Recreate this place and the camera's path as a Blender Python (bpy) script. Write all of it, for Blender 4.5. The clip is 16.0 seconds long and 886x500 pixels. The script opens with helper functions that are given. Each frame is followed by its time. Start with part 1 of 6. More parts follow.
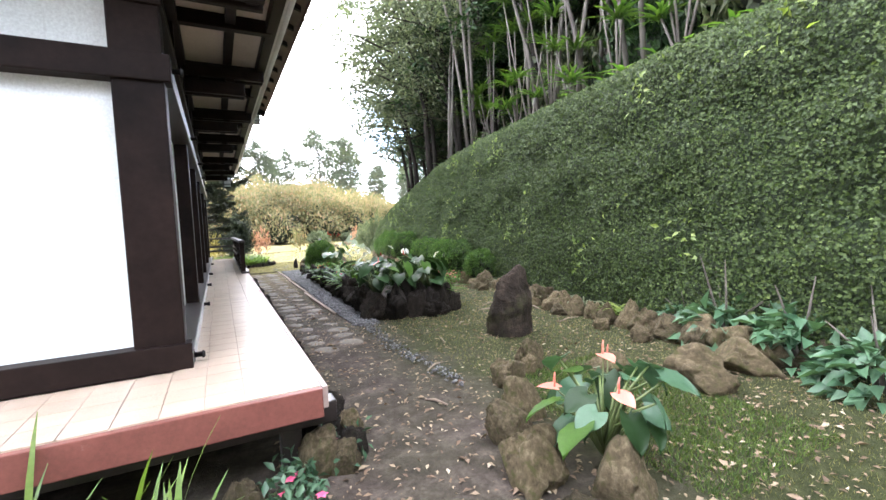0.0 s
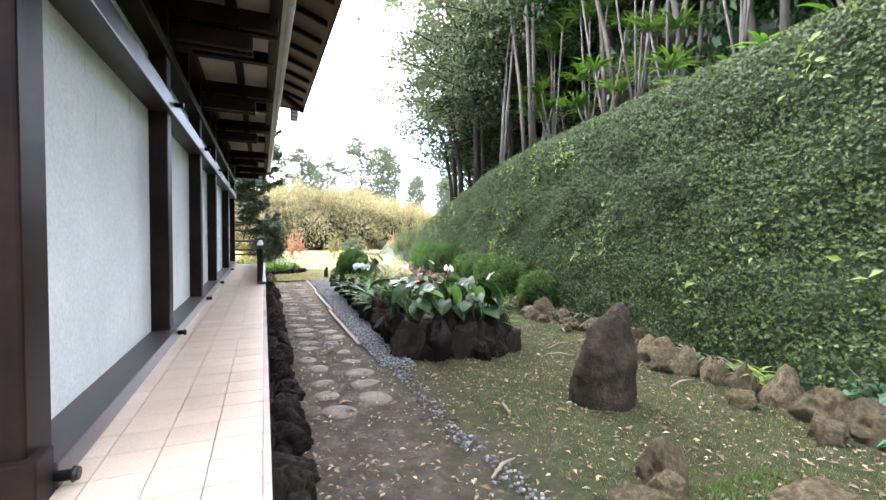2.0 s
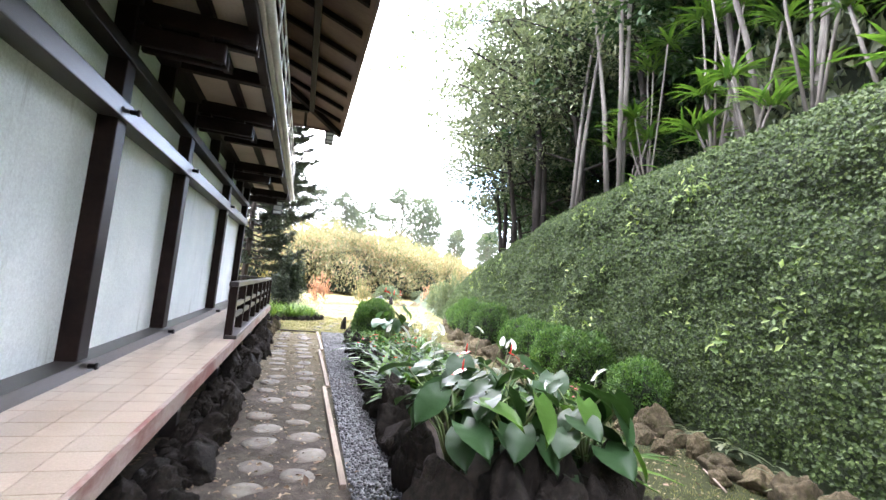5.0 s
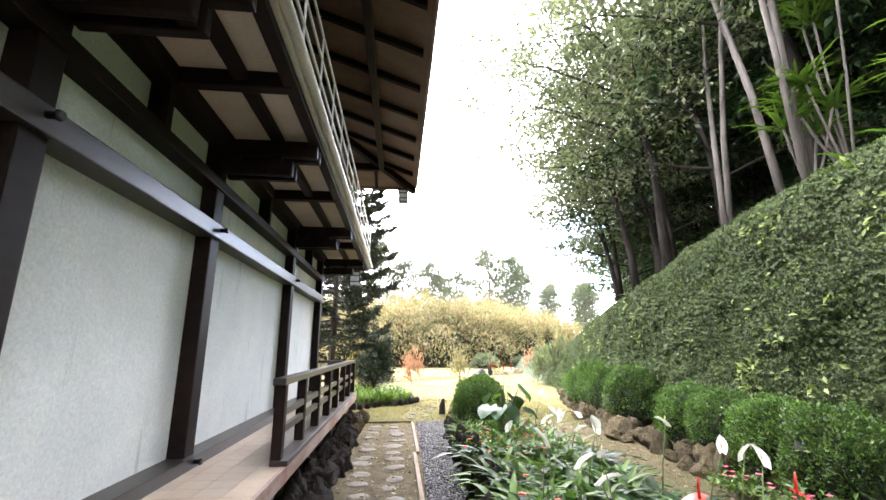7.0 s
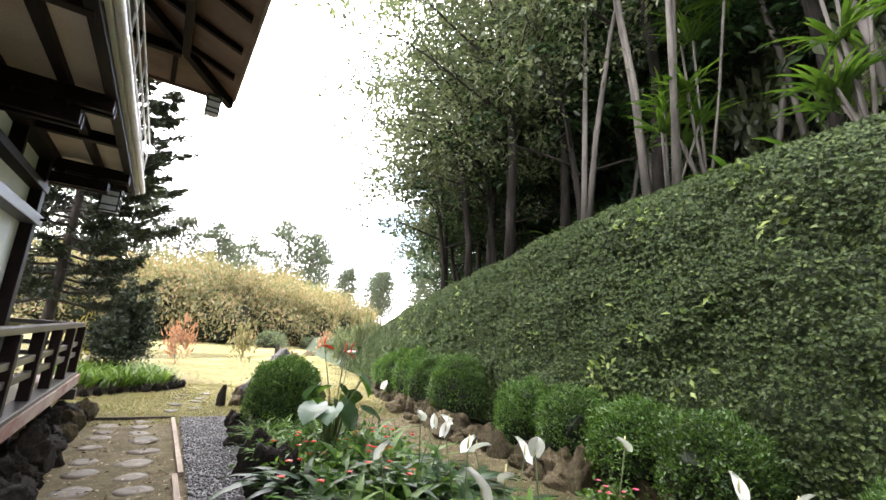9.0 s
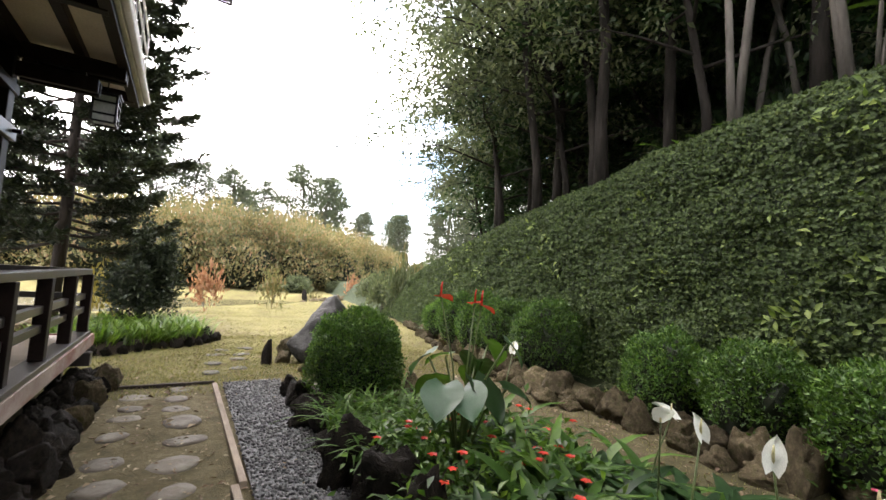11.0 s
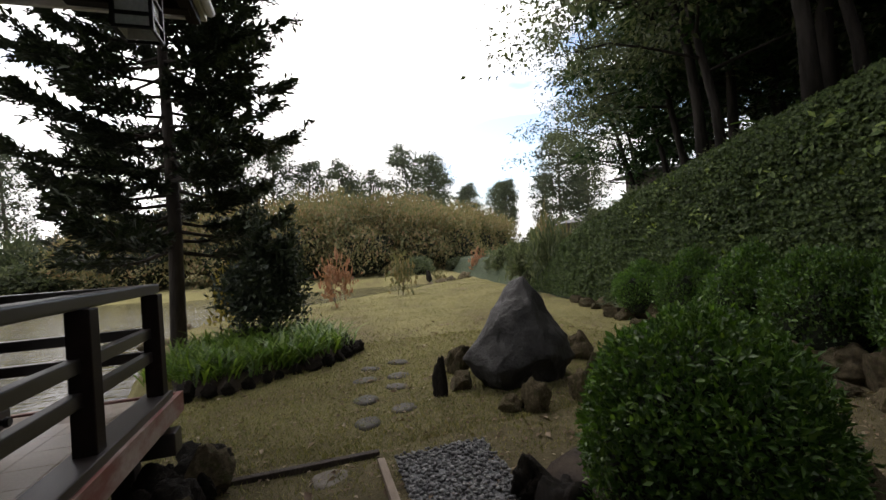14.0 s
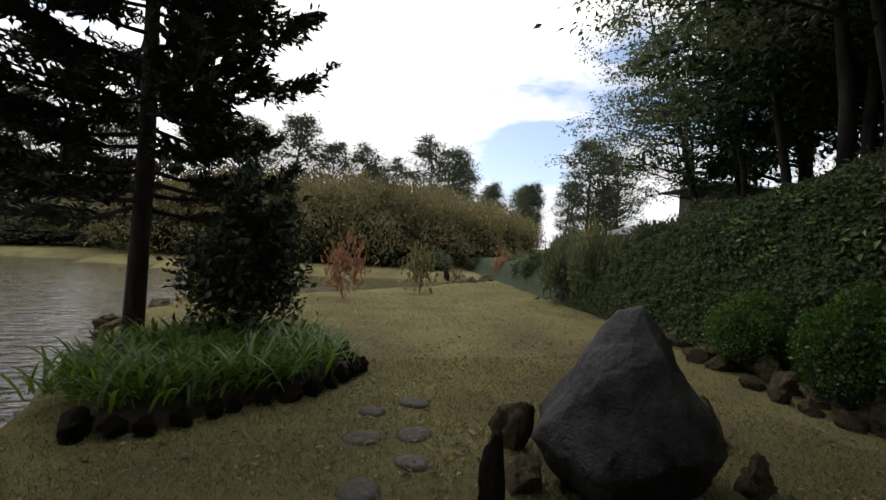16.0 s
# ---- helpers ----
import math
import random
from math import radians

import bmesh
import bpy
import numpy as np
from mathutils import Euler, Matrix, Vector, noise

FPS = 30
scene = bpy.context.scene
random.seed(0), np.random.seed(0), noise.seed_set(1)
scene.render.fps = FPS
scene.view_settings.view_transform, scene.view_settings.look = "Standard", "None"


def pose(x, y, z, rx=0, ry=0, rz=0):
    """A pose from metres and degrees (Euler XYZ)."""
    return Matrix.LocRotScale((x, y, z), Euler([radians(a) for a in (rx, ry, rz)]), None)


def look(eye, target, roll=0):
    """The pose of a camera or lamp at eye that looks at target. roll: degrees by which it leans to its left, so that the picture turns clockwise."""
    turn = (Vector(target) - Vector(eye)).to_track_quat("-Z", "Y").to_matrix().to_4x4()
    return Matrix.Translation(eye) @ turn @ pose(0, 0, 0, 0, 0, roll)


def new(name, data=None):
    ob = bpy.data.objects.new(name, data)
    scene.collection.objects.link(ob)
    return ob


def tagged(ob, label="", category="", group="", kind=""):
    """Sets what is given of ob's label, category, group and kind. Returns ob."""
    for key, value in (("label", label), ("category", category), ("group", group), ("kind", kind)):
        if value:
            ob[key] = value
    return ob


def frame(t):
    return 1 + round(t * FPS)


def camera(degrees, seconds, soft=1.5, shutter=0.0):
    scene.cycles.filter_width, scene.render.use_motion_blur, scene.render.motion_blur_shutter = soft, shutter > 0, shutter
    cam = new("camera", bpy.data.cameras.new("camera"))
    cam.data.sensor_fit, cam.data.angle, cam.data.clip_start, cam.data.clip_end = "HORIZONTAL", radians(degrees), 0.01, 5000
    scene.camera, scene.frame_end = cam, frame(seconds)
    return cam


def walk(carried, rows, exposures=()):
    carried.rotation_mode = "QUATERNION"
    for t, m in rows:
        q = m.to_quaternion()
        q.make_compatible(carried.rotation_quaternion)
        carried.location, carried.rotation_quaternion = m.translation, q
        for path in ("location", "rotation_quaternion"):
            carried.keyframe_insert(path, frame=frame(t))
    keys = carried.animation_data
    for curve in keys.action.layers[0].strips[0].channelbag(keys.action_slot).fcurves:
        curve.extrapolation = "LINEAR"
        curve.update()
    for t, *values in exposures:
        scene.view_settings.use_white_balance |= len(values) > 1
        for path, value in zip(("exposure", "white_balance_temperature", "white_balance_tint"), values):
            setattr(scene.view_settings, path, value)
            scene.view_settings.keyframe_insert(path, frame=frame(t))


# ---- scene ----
cam = camera(91.7, 16.0)
METRES, EYE, TILT, LEAN, TURN = 15.0, 1.5, 0.0, 0.0, -27.6
ROWS = [
    (0.0, 0.0, 0.0, 0.0, -0.15, -3.71, 2.36),
    (0.5, -0.0109, 0.0262, -0.0003, 4.31, -3.37, 2.81),
    (1.0, -0.0165, 0.0522, -0.0017, 4.63, -3.24, 3.03),
    (1.5, -0.018, 0.0784, 0.0007, 4.68, -2.82, 2.88),
    (2.0, -0.0203, 0.1081, 0.0004, 4.72, -2.0, -0.56),
    (2.5, -0.0163, 0.1368, -0.0011, 4.69, -1.51, -2.98),
    (3.0, -0.0173, 0.1638, 0.0007, 4.41, -0.75, -3.38),
    (3.5, -0.027, 0.1961, -0.0016, 4.35, 0.17, -4.98),
    (4.0, -0.0358, 0.2261, -0.0018, 8.03, 2.95, -6.85),
    (6.5, -0.0885, 0.3703, 0.0002, 14.93, 8.55, -0.73),
    (7.0, -0.1015, 0.4027, 0.0027, 21.74, 12.88, -0.03),
    (7.5, -0.1192, 0.4321, -0.0008, 21.8, 13.95, 0.51),
    (8.0, -0.1356, 0.4609, -0.0031, 15.12, 14.05, -0.8),
    (8.5, -0.1531, 0.4884, -0.0035, 7.87, 11.98, -2.61),
    (9.0, -0.1683, 0.5165, -0.0042, -5.7, 11.93, -4.52),
    (9.5, -0.1818, 0.546, -0.0073, -6.82, 8.47, -3.64),
    (10.0, -0.2018, 0.5729, -0.008, -3.44, 6.6, -2.81),
    (12.5, -0.2713, 0.7137, -0.0072, -4.8, 1.02, -4.6),
    (13.0, -0.2873, 0.7433, -0.0094, 0.86, 0.38, -0.3),
    (13.5, -0.2984, 0.7746, -0.0103, 1.88, -0.32, 3.75),
    (14.0, -0.3139, 0.804, -0.0088, 10.26, 0.28, 3.81),
    (14.5, -0.3277, 0.8323, -0.0082, 11.3, 0.47, 3.79),
    (15.0, -0.3384, 0.8601, -0.0098, 12.54, 0.43, 3.5),
    (15.5, -0.3496, 0.8888, -0.0092, 15.16, 0.62, 3.27),
    (16.0, -0.3587, 0.9178, -0.0103, 12.3, -0.1, -3.08),
]
walk(cam, [(t, pose(0, 0, EYE, TILT, LEAN, TURN) @ pose(METRES * x, METRES * y, METRES * z, 90 + pitch, roll, yaw)) for t, x, y, z, yaw, pitch, roll in ROWS],
     exposures=[(0.0, 1.95, 6200, 16), (1.0, 1.95, 6200, 16), (2.5, 2.35, 6000, 18), (4.0, 2.5, 6000, 18), (6.5, 2.4, 6500, 18), (8.0, 2.1, 6700, 18), (9.0, 1.75, 6700, 16), (10.0, 1.4, 6800, 15), (12.5, 0.6, 7100, 15), (13.5, 0.05, 7100, 15), (14.0, -0.7, 6900, 14), (14.5, -1.25, 6800, 14), (15.5, -1.4, 6700, 14), (16.0, -1.35, 6700, 14)])

# ---- world, sun ----
SUN_EL, SUN_AZ = radians(52), radians(12)          # sun ahead of the walk, slightly to its left
world = bpy.data.worlds.new("sky")
scene.world = world
world.use_nodes = True
wn, wl = world.node_tree.nodes, world.node_tree.links
wn.clear()
w_out, w_bg = wn.new("ShaderNodeOutputWorld"), wn.new("ShaderNodeBackground")
w_sky = wn.new("ShaderNodeTexSky")
w_sky.sky_type, w_sky.sun_disc, w_sky.sun_elevation, w_sky.sun_rotation = "NISHITA", False, SUN_EL, -SUN_AZ
w_co, w_map, w_noise, w_ramp, w_mix = (wn.new("ShaderNodeTexCoord"), wn.new("ShaderNodeMapping"), wn.new("ShaderNodeTexNoise"),
                                       wn.new("ShaderNodeValToRGB"), wn.new("ShaderNodeMix"))
w_map.inputs["Scale"].default_value = (1.0, 1.0, 2.6)
w_map.inputs["Location"].default_value = (0.35, 0.1, 0.2)
w_noise.inputs["Scale"].default_value, w_noise.inputs["Detail"].default_value = 1.9, 7
w_noise.inputs["Roughness"].default_value = 0.55
w_ramp.color_ramp.elements[0].position, w_ramp.color_ramp.elements[1].position = 0.36, 0.46
w_mix.data_type = "RGBA"
# cloud, brighter round the veiled sun
w_dot, w_glow = wn.new("ShaderNodeVectorMath"), wn.new("ShaderNodeValToRGB")
w_dot.operation = "DOT_PRODUCT"
w_dot.inputs[1].default_value = (-math.sin(SUN_AZ) * math.cos(SUN_EL), math.cos(SUN_AZ) * math.cos(SUN_EL), math.sin(SUN_EL))
wl.new(w_co.outputs["Generated"], w_dot.inputs[0])
w_half = wn.new("ShaderNodeMath")
w_half.operation = "MULTIPLY_ADD"
w_half.inputs[1].default_value, w_half.inputs[2].default_value = 0.5, 0.5
wl.new(w_dot.outputs["Value"], w_half.inputs[0])
w_mid = w_glow.color_ramp.elements.new(0.58)
w_glow.color_ramp.elements[0].position, w_glow.color_ramp.elements[2].position = 0.22, 0.97
w_glow.color_ramp.elements[0].color, w_mid.color, w_glow.color_ramp.elements[2].color = (10.5, 11.1, 12.1, 1), (17, 17.8, 19.0, 1), (31, 31.2, 32, 1)
wl.new(w_half.outputs[0], w_glow.inputs["Fac"])
wl.new(w_glow.outputs["Color"], w_mix.inputs["B"])
wl.new(w_co.outputs["Generated"], w_map.inputs["Vector"])
wl.new(w_map.outputs["Vector"], w_noise.inputs["Vector"])
wl.new(w_noise.outputs["Fac"], w_ramp.inputs["Fac"])
wl.new(w_ramp.outputs["Color"], w_mix.inputs["Factor"])
w_gain = wn.new("ShaderNodeVectorMath")
w_gain.operation = "SCALE"
w_gain.inputs["Scale"].default_value = 3.0
wl.new(w_sky.outputs["Color"], w_gain.inputs[0])
wl.new(w_gain.outputs["Vector"], w_mix.inputs["A"])
wl.new(w_mix.outputs["Result"], w_bg.inputs["Color"])
w_bg.inputs["Strength"].default_value = 0.14
wl.new(w_bg.outputs["Background"], w_out.inputs["Surface"])

sun = new("sun", bpy.data.lights.new("sun", "SUN"))
sun.data.energy, sun.data.angle, sun.data.color = 0.7, radians(20), (1.0, 0.95, 0.88)
sun.matrix_world = look((0, 0, 60), Vector((0, 0, 60)) - Vector((-math.sin(SUN_AZ) * math.cos(SUN_EL), math.cos(SUN_AZ) * math.cos(SUN_EL), math.sin(SUN_EL))))

# ---- materials ----


def shader(name, rough=0.7, metal=0.0, spec=0.5):
    m = bpy.data.materials.new(name)
    m.use_nodes = True
    b = m.node_tree.nodes["Principled BSDF"]
    b.inputs["Roughness"].default_value, b.inputs["Metallic"].default_value = rough, metal
    b.inputs["Specular IOR Level"].default_value = spec
    return m, m.node_tree.nodes, m.node_tree.links, b


def ramp(nd, lk, src, stops):
    r = nd.new("ShaderNodeValToRGB")
    while len(r.color_ramp.elements) < len(stops):
        r.color_ramp.elements.new(0.5)
    for e, (p, c) in zip(r.color_ramp.elements, stops):
        e.position, e.color = p, (*c, 1)
    lk.new(src, r.inputs["Fac"])
    return r.outputs["Color"]


def noise_tex(nd, lk, scale, detail=5, rough=0.6, coord="Object", stretch=(1, 1, 1)):
    c, mp, n = nd.new("ShaderNodeTexCoord"), nd.new("ShaderNodeMapping"), nd.new("ShaderNodeTexNoise")
    mp.inputs["Scale"].default_value = stretch
    n.inputs["Scale"].default_value, n.inputs["Detail"].default_value, n.inputs["Roughness"].default_value = scale, detail, rough
    if coord == "World":
        g = nd.new("ShaderNodeNewGeometry")
        lk.new(g.outputs["Position"], mp.inputs["Vector"])
    else:
        lk.new(c.outputs[coord], mp.inputs["Vector"])
    lk.new(mp.outputs["Vector"], n.inputs["Vector"])
    return n.outputs["Fac"]


def mix_col(nd, lk, fac, a, b, kind="MIX"):
    x = nd.new("ShaderNodeMix")
    x.data_type, x.blend_type = "RGBA", kind
    for socket, v in (("Factor", fac), ("A", a), ("B", b)):
        if isinstance(v, (int, float)):
            x.inputs[socket].default_value = v
        elif isinstance(v, tuple):
            x.inputs[socket].default_value = (*v, 1)
        else:
            lk.new(v, x.inputs[socket])
    return x.outputs["Result"]


def bump(nd, lk, b, height, strength=0.4, dist=0.02):
    n = nd.new("ShaderNodeBump")
    n.inputs["Strength"].default_value, n.inputs["Distance"].default_value = strength, dist
    lk.new(height, n.inputs["Height"])
    lk.new(n.outputs["Normal"], b.inputs["Normal"])


def surface(name, stops, scale=8, rough=0.8, bump_scale=40, strength=0.4, dist=0.01, metal=0.0, spec=0.5, stretch=(1, 1, 1), coord="World", stain=None, rand=0.0):
    """A two-scale surface: large patches, small grain, relief."""
    m, nd, lk, b = shader(name, rough, metal, spec)
    big = noise_tex(nd, lk, scale, 4, 0.6, coord, stretch)
    fine = noise_tex(nd, lk, bump_scale, 6, 0.7, coord, stretch)
    col = ramp(nd, lk, big, stops)
    col = mix_col(nd, lk, 0.45, col, ramp(nd, lk, fine, [(0.3, (0.55, 0.55, 0.55)), (0.7, (1.25, 1.25, 1.25))]), "MULTIPLY")
    if stain:
        fac = ramp(nd, lk, noise_tex(nd, lk, stain[1], 5, 0.7, coord, stain[3] if len(stain) > 3 else (1, 1, 1)), [(stain[2], (0, 0, 0)), (stain[2] + 0.14, (1, 1, 1))])
        col = mix_col(nd, lk, fac, col, stain[0])
    if rand:
        o = nd.new("ShaderNodeObjectInfo")
        col = mix_col(nd, lk, 1.0, col, ramp(nd, lk, o.outputs["Random"], [(0, (1 - rand,) * 3), (1, (1 + rand,) * 3)]), "MULTIPLY")
    lk.new(col, b.inputs["Base Color"])
    bump(nd, lk, b, fine, strength, dist)
    return m


def leafy(name, stops, rough=0.45, trans=0.3, spec=0.5, through_tint=(1.5, 1.6, 0.8)):
    """Leaves: each island takes its own tint, some light passes through."""
    m, nd, lk, b = shader(name, rough, 0.0, spec)
    g = nd.new("ShaderNodeNewGeometry")
    col = ramp(nd, lk, g.outputs["Random Per Island"], stops)
    o = nd.new("ShaderNodeObjectInfo")
    col = mix_col(nd, lk, 1.0, col, ramp(nd, lk, o.outputs["Random"], [(0, (0.8, 0.8, 0.8)), (1, (1.2, 1.2, 1.2))]), "MULTIPLY")
    col = mix_col(nd, lk, 0.4, col, ramp(nd, lk, noise_tex(nd, lk, 30, 3), [(0.3, (0.6, 0.6, 0.6)), (0.7, (1.3, 1.3, 1.3))]), "MULTIPLY")
    lk.new(col, b.inputs["Base Color"])
    t, mx = nd.new("ShaderNodeBsdfTranslucent"), nd.new("ShaderNodeMixShader")
    lk.new(mix_col(nd, lk, 1.0, col, through_tint, "MULTIPLY"), t.inputs["Color"])
    mx.inputs["Fac"].default_value = trans
    lk.new(b.outputs["BSDF"], mx.inputs[1])
    lk.new(t.outputs["BSDF"], mx.inputs[2])
    lk.new(mx.outputs["Shader"], nd["Material Output"].inputs["Surface"])
    return m


WOOD_DARK = surface("dark_stained_wood", [(0.3, (0.007, 0.0045, 0.004)), (0.7, (0.02, 0.012, 0.01))], 3, 0.5, 25, 0.25, 0.004, spec=0.1, stretch=(1, 0.15, 1))
WOOD_GREY = surface("weathered_dark_wood", [(0.3, (0.014, 0.011, 0.01)), (0.7, (0.045, 0.037, 0.034))], 3, 0.36, 30, 0.3, 0.004, stretch=(1, 0.15, 1))
PLASTER = surface("white_plaster", [(0.3, (0.66, 0.71, 0.71)), (0.7, (0.8, 0.83, 0.82))], 1.2, 0.75, 60, 0.12, 0.003, stain=((0.42, 0.44, 0.42), 2.2, 0.6, (3, 3, 0.35)))
SOFFIT = surface("cream_soffit_board", [(0.3, (0.50, 0.42, 0.34)), (0.7, (0.62, 0.54, 0.45))], 2, 0.8, 50, 0.15, 0.003)
ROOF_BOARD = surface("brown_roof_boarding", [(0.3, (0.11, 0.065, 0.05)), (0.7, (0.2, 0.13, 0.1))], 2, 0.6, 30, 0.2, 0.004, stretch=(0.3, 1, 1))
ROOF_TILE = surface("grey_roof_tile", [(0.3, (0.09, 0.09, 0.09)), (0.7, (0.17, 0.17, 0.17))], 3, 0.8, 30, 0.4, 0.01)
FASCIA = surface("pale_painted_gutter", [(0.3, (0.5, 0.48, 0.45)), (0.7, (0.66, 0.64, 0.6))], 3, 0.5, 40, 0.2, 0.003)
METAL = surface("white_metal_rail", [(0.3, (0.62, 0.62, 0.6)), (0.7, (0.75, 0.75, 0.72))], 5, 0.4, 60, 0.1, 0.001)
IRON = surface("black_iron", [(0.3, (0.012, 0.012, 0.013)), (0.7, (0.035, 0.033, 0.033))], 20, 0.45, 80, 0.3, 0.002, metal=0.6)
TILE = surface("pink_beige_tile", [(0.3, (0.38, 0.295, 0.22)), (0.7, (0.47, 0.38, 0.3))], 2.5, 0.32, 90, 0.08, 0.002, rand=0.08, stain=((0.5, 0.36, 0.28), 3, 0.62))
GROUT = surface("tile_grout", [(0.3, (0.3, 0.25, 0.21)), (0.7, (0.4, 0.34, 0.29))], 8, 0.9)
OXIDE = surface("red_oxide_paint", [(0.3, (0.13, 0.042, 0.032)), (0.7, (0.2, 0.07, 0.052))], 3, 0.5, 50, 0.2, 0.003, stain=((0.32, 0.25, 0.22), 6, 0.66))
EDGE = surface("worn_edge_board", [(0.3, (0.27, 0.2, 0.17)), (0.7, (0.42, 0.33, 0.29))], 2, 0.5, 40, 0.3, 0.004, stain=((0.2, 0.07, 0.055), 2.5, 0.5, (1, 0.4, 1)))
STONE = surface("mossy_garden_stone", [(0.25, (0.04, 0.029, 0.016)), (0.5, (0.098, 0.076, 0.044)), (0.75, (0.19, 0.152, 0.095))], 5, 0.85, 22, 0.9, 0.03, spec=0.2, coord="Object", stain=((0.06, 0.058, 0.02), 3, 0.5), rand=0.35)
STONE_DARK = surface("dark_lava_stone", [(0.3, (0.007, 0.0055, 0.0045)), (0.7, (0.027, 0.021, 0.016))], 5, 0.8, 18, 0.9, 0.03, spec=0.15, coord="Object", stain=((0.032, 0.034, 0.014), 3, 0.6), rand=0.3)
STONE_BROWN = surface("lichened_brown_stone", [(0.25, (0.009, 0.0065, 0.005)), (0.5, (0.025, 0.018, 0.013)), (0.75, (0.07, 0.054, 0.04))], 6, 0.85, 24, 0.9, 0.03, spec=0.2, coord="Object", stain=((0.032, 0.034, 0.013), 2.2, 0.54))
BOULDER = surface("grey_granite_boulder", [(0.3, (0.014, 0.0135, 0.013)), (0.7, (0.045, 0.043, 0.041))], 4.5, 0.55, 16, 0.9, 0.04, spec=0.3, coord="Object", stain=((0.13, 0.13, 0.125), 5, 0.66))
STEP = surface("worn_stepping_stone", [(0.3, (0.09, 0.076, 0.062)), (0.7, (0.17, 0.15, 0.12))], 4, 0.75, 40, 0.5, 0.015, rand=0.25, stain=((0.085, 0.068, 0.048), 5, 0.42))
STEP_DARK = surface("damp_stepping_stone", [(0.3, (0.035, 0.03, 0.024)), (0.7, (0.08, 0.07, 0.056))], 4, 0.75, 40, 0.5, 0.015, rand=0.25, stain=((0.06, 0.06, 0.025), 5, 0.5))
TIMBER = surface("path_edging_timber", [(0.3, (0.16, 0.12, 0.09)), (0.7, (0.3, 0.24, 0.18))], 5, 0.8, 40, 0.5, 0.01, stretch=(1, 0.2, 1))
GRAVEL = surface("blue_grey_gravel", [(0.3, (0.06, 0.062, 0.068)), (0.7, (0.2, 0.2, 0.21))], 30, 0.7, 60, 0.8, 0.02)
BARK = surface("grey_brown_bark", [(0.3, (0.055, 0.045, 0.037)), (0.7, (0.17, 0.15, 0.125))], 6, 0.9, 18, 0.8, 0.03, coord="Object", stretch=(1, 1, 0.25))
BARK_PALE = surface("pale_bark", [(0.3, (0.05, 0.043, 0.036)), (0.7, (0.17, 0.15, 0.13))], 6, 0.85, 18, 0.6, 0.02, coord="Object", stretch=(1, 1, 0.25))
BARK_DARK = surface("dark_conifer_bark", [(0.3, (0.02, 0.015, 0.012)), (0.7, (0.06, 0.045, 0.035))], 6, 0.9, 18, 0.8, 0.03, coord="Object", stretch=(1, 1, 0.25))
IVY = leafy("creeping_fig_leaf", [(0.0, (0.03, 0.05, 0.016)), (0.5, (0.058, 0.091, 0.027)), (0.9, (0.09, 0.132, 0.038)), (1.0, (0.13, 0.178, 0.05))], 0.55, 0.22, 0.25, (1.25, 1.3, 0.8))
IVY_FRESH = leafy("fresh_creeper_leaf", [(0.0, (0.07, 0.12, 0.025)), (1.0, (0.17, 0.22, 0.05))], 0.5, 0.3)
LEAF = leafy("forest_leaf", [(0.0, (0.046, 0.063, 0.032)), (0.6, (0.092, 0.115, 0.056)), (1.0, (0.165, 0.18, 0.1))], 0.4, 0.4, 0.5, (1.3, 1.35, 1.0))
BARK_WOOD = surface("dark_forest_bark", [(0.3, (0.012, 0.01, 0.0085)), (0.7, (0.04, 0.034, 0.029))], 6, 0.9, 18, 0.8, 0.03, spec=0.2, coord="Object", stretch=(1, 1, 0.25))
LEAF_BRIGHT = leafy("bright_strap_leaf", [(0.0, (0.035, 0.085, 0.016)), (1.0, (0.1, 0.18, 0.035))], 0.45, 0.35, 0.25)
LEAF_DRAC = leafy("dracaena_leaf", [(0.0, (0.042, 0.098, 0.016)), (1.0, (0.11, 0.19, 0.035))], 0.4, 0.4)
LEAF_DARK = leafy("dark_glossy_leaf", [(0.0, (0.015, 0.035, 0.014)), (0.7, (0.026, 0.058, 0.018)), (1.0, (0.052, 0.096, 0.03))], 0.42, 0.2, 0.22)
LEAF_BLUE = leafy("blue_green_leaf", [(0.0, (0.035, 0.085, 0.045)), (1.0, (0.085, 0.155, 0.088))], 0.4, 0.2, 0.35)
LEAF_BOX = leafy("clipped_box_leaf", [(0.0, (0.024, 0.06, 0.012)), (0.7, (0.065, 0.14, 0.022)), (1.0, (0.13, 0.22, 0.04))], 0.45, 0.3)
LEAF_PINE = leafy("conifer_needle", [(0.0, (0.01, 0.018, 0.009)), (1.0, (0.04, 0.055, 0.025))], 0.6, 0.12)
# needles of the far pines, distance haze mixed into a paler green
LEAF_HAZED_PINE = leafy("hazed_pine_needle", [(0.0, (0.05, 0.07, 0.05)), (1.0, (0.12, 0.14, 0.09))], 0.6, 0.3, 0.5, (1.3, 1.35, 1.0))
LEAF_AUTUMN = leafy("autumn_leaf", [(0.0, (0.1, 0.115, 0.045)), (0.5, (0.2, 0.19, 0.08)), (0.85, (0.28, 0.22, 0.1)), (1.0, (0.33, 0.21, 0.12))], 0.6, 0.3, 0.5, (1.2, 1.15, 0.95))
LEAF_ORANGE = leafy("orange_sapling_leaf", [(0.0, (0.25, 0.12, 0.07)), (1.0, (0.36, 0.22, 0.13))], 0.6, 0.35, 0.5, (1.2, 1.1, 0.9))
LEAF_YELLOW = leafy("yellow_leaf", [(0.0, (0.2, 0.18, 0.04)), (1.0, (0.32, 0.28, 0.08))], 0.6, 0.3, 0.5, (1.2, 1.1, 0.9))
GRASS_GREEN = leafy("green_grass_blade", [(0.0, (0.045, 0.085, 0.018)), (1.0, (0.11, 0.16, 0.035))], 0.6, 0.35)
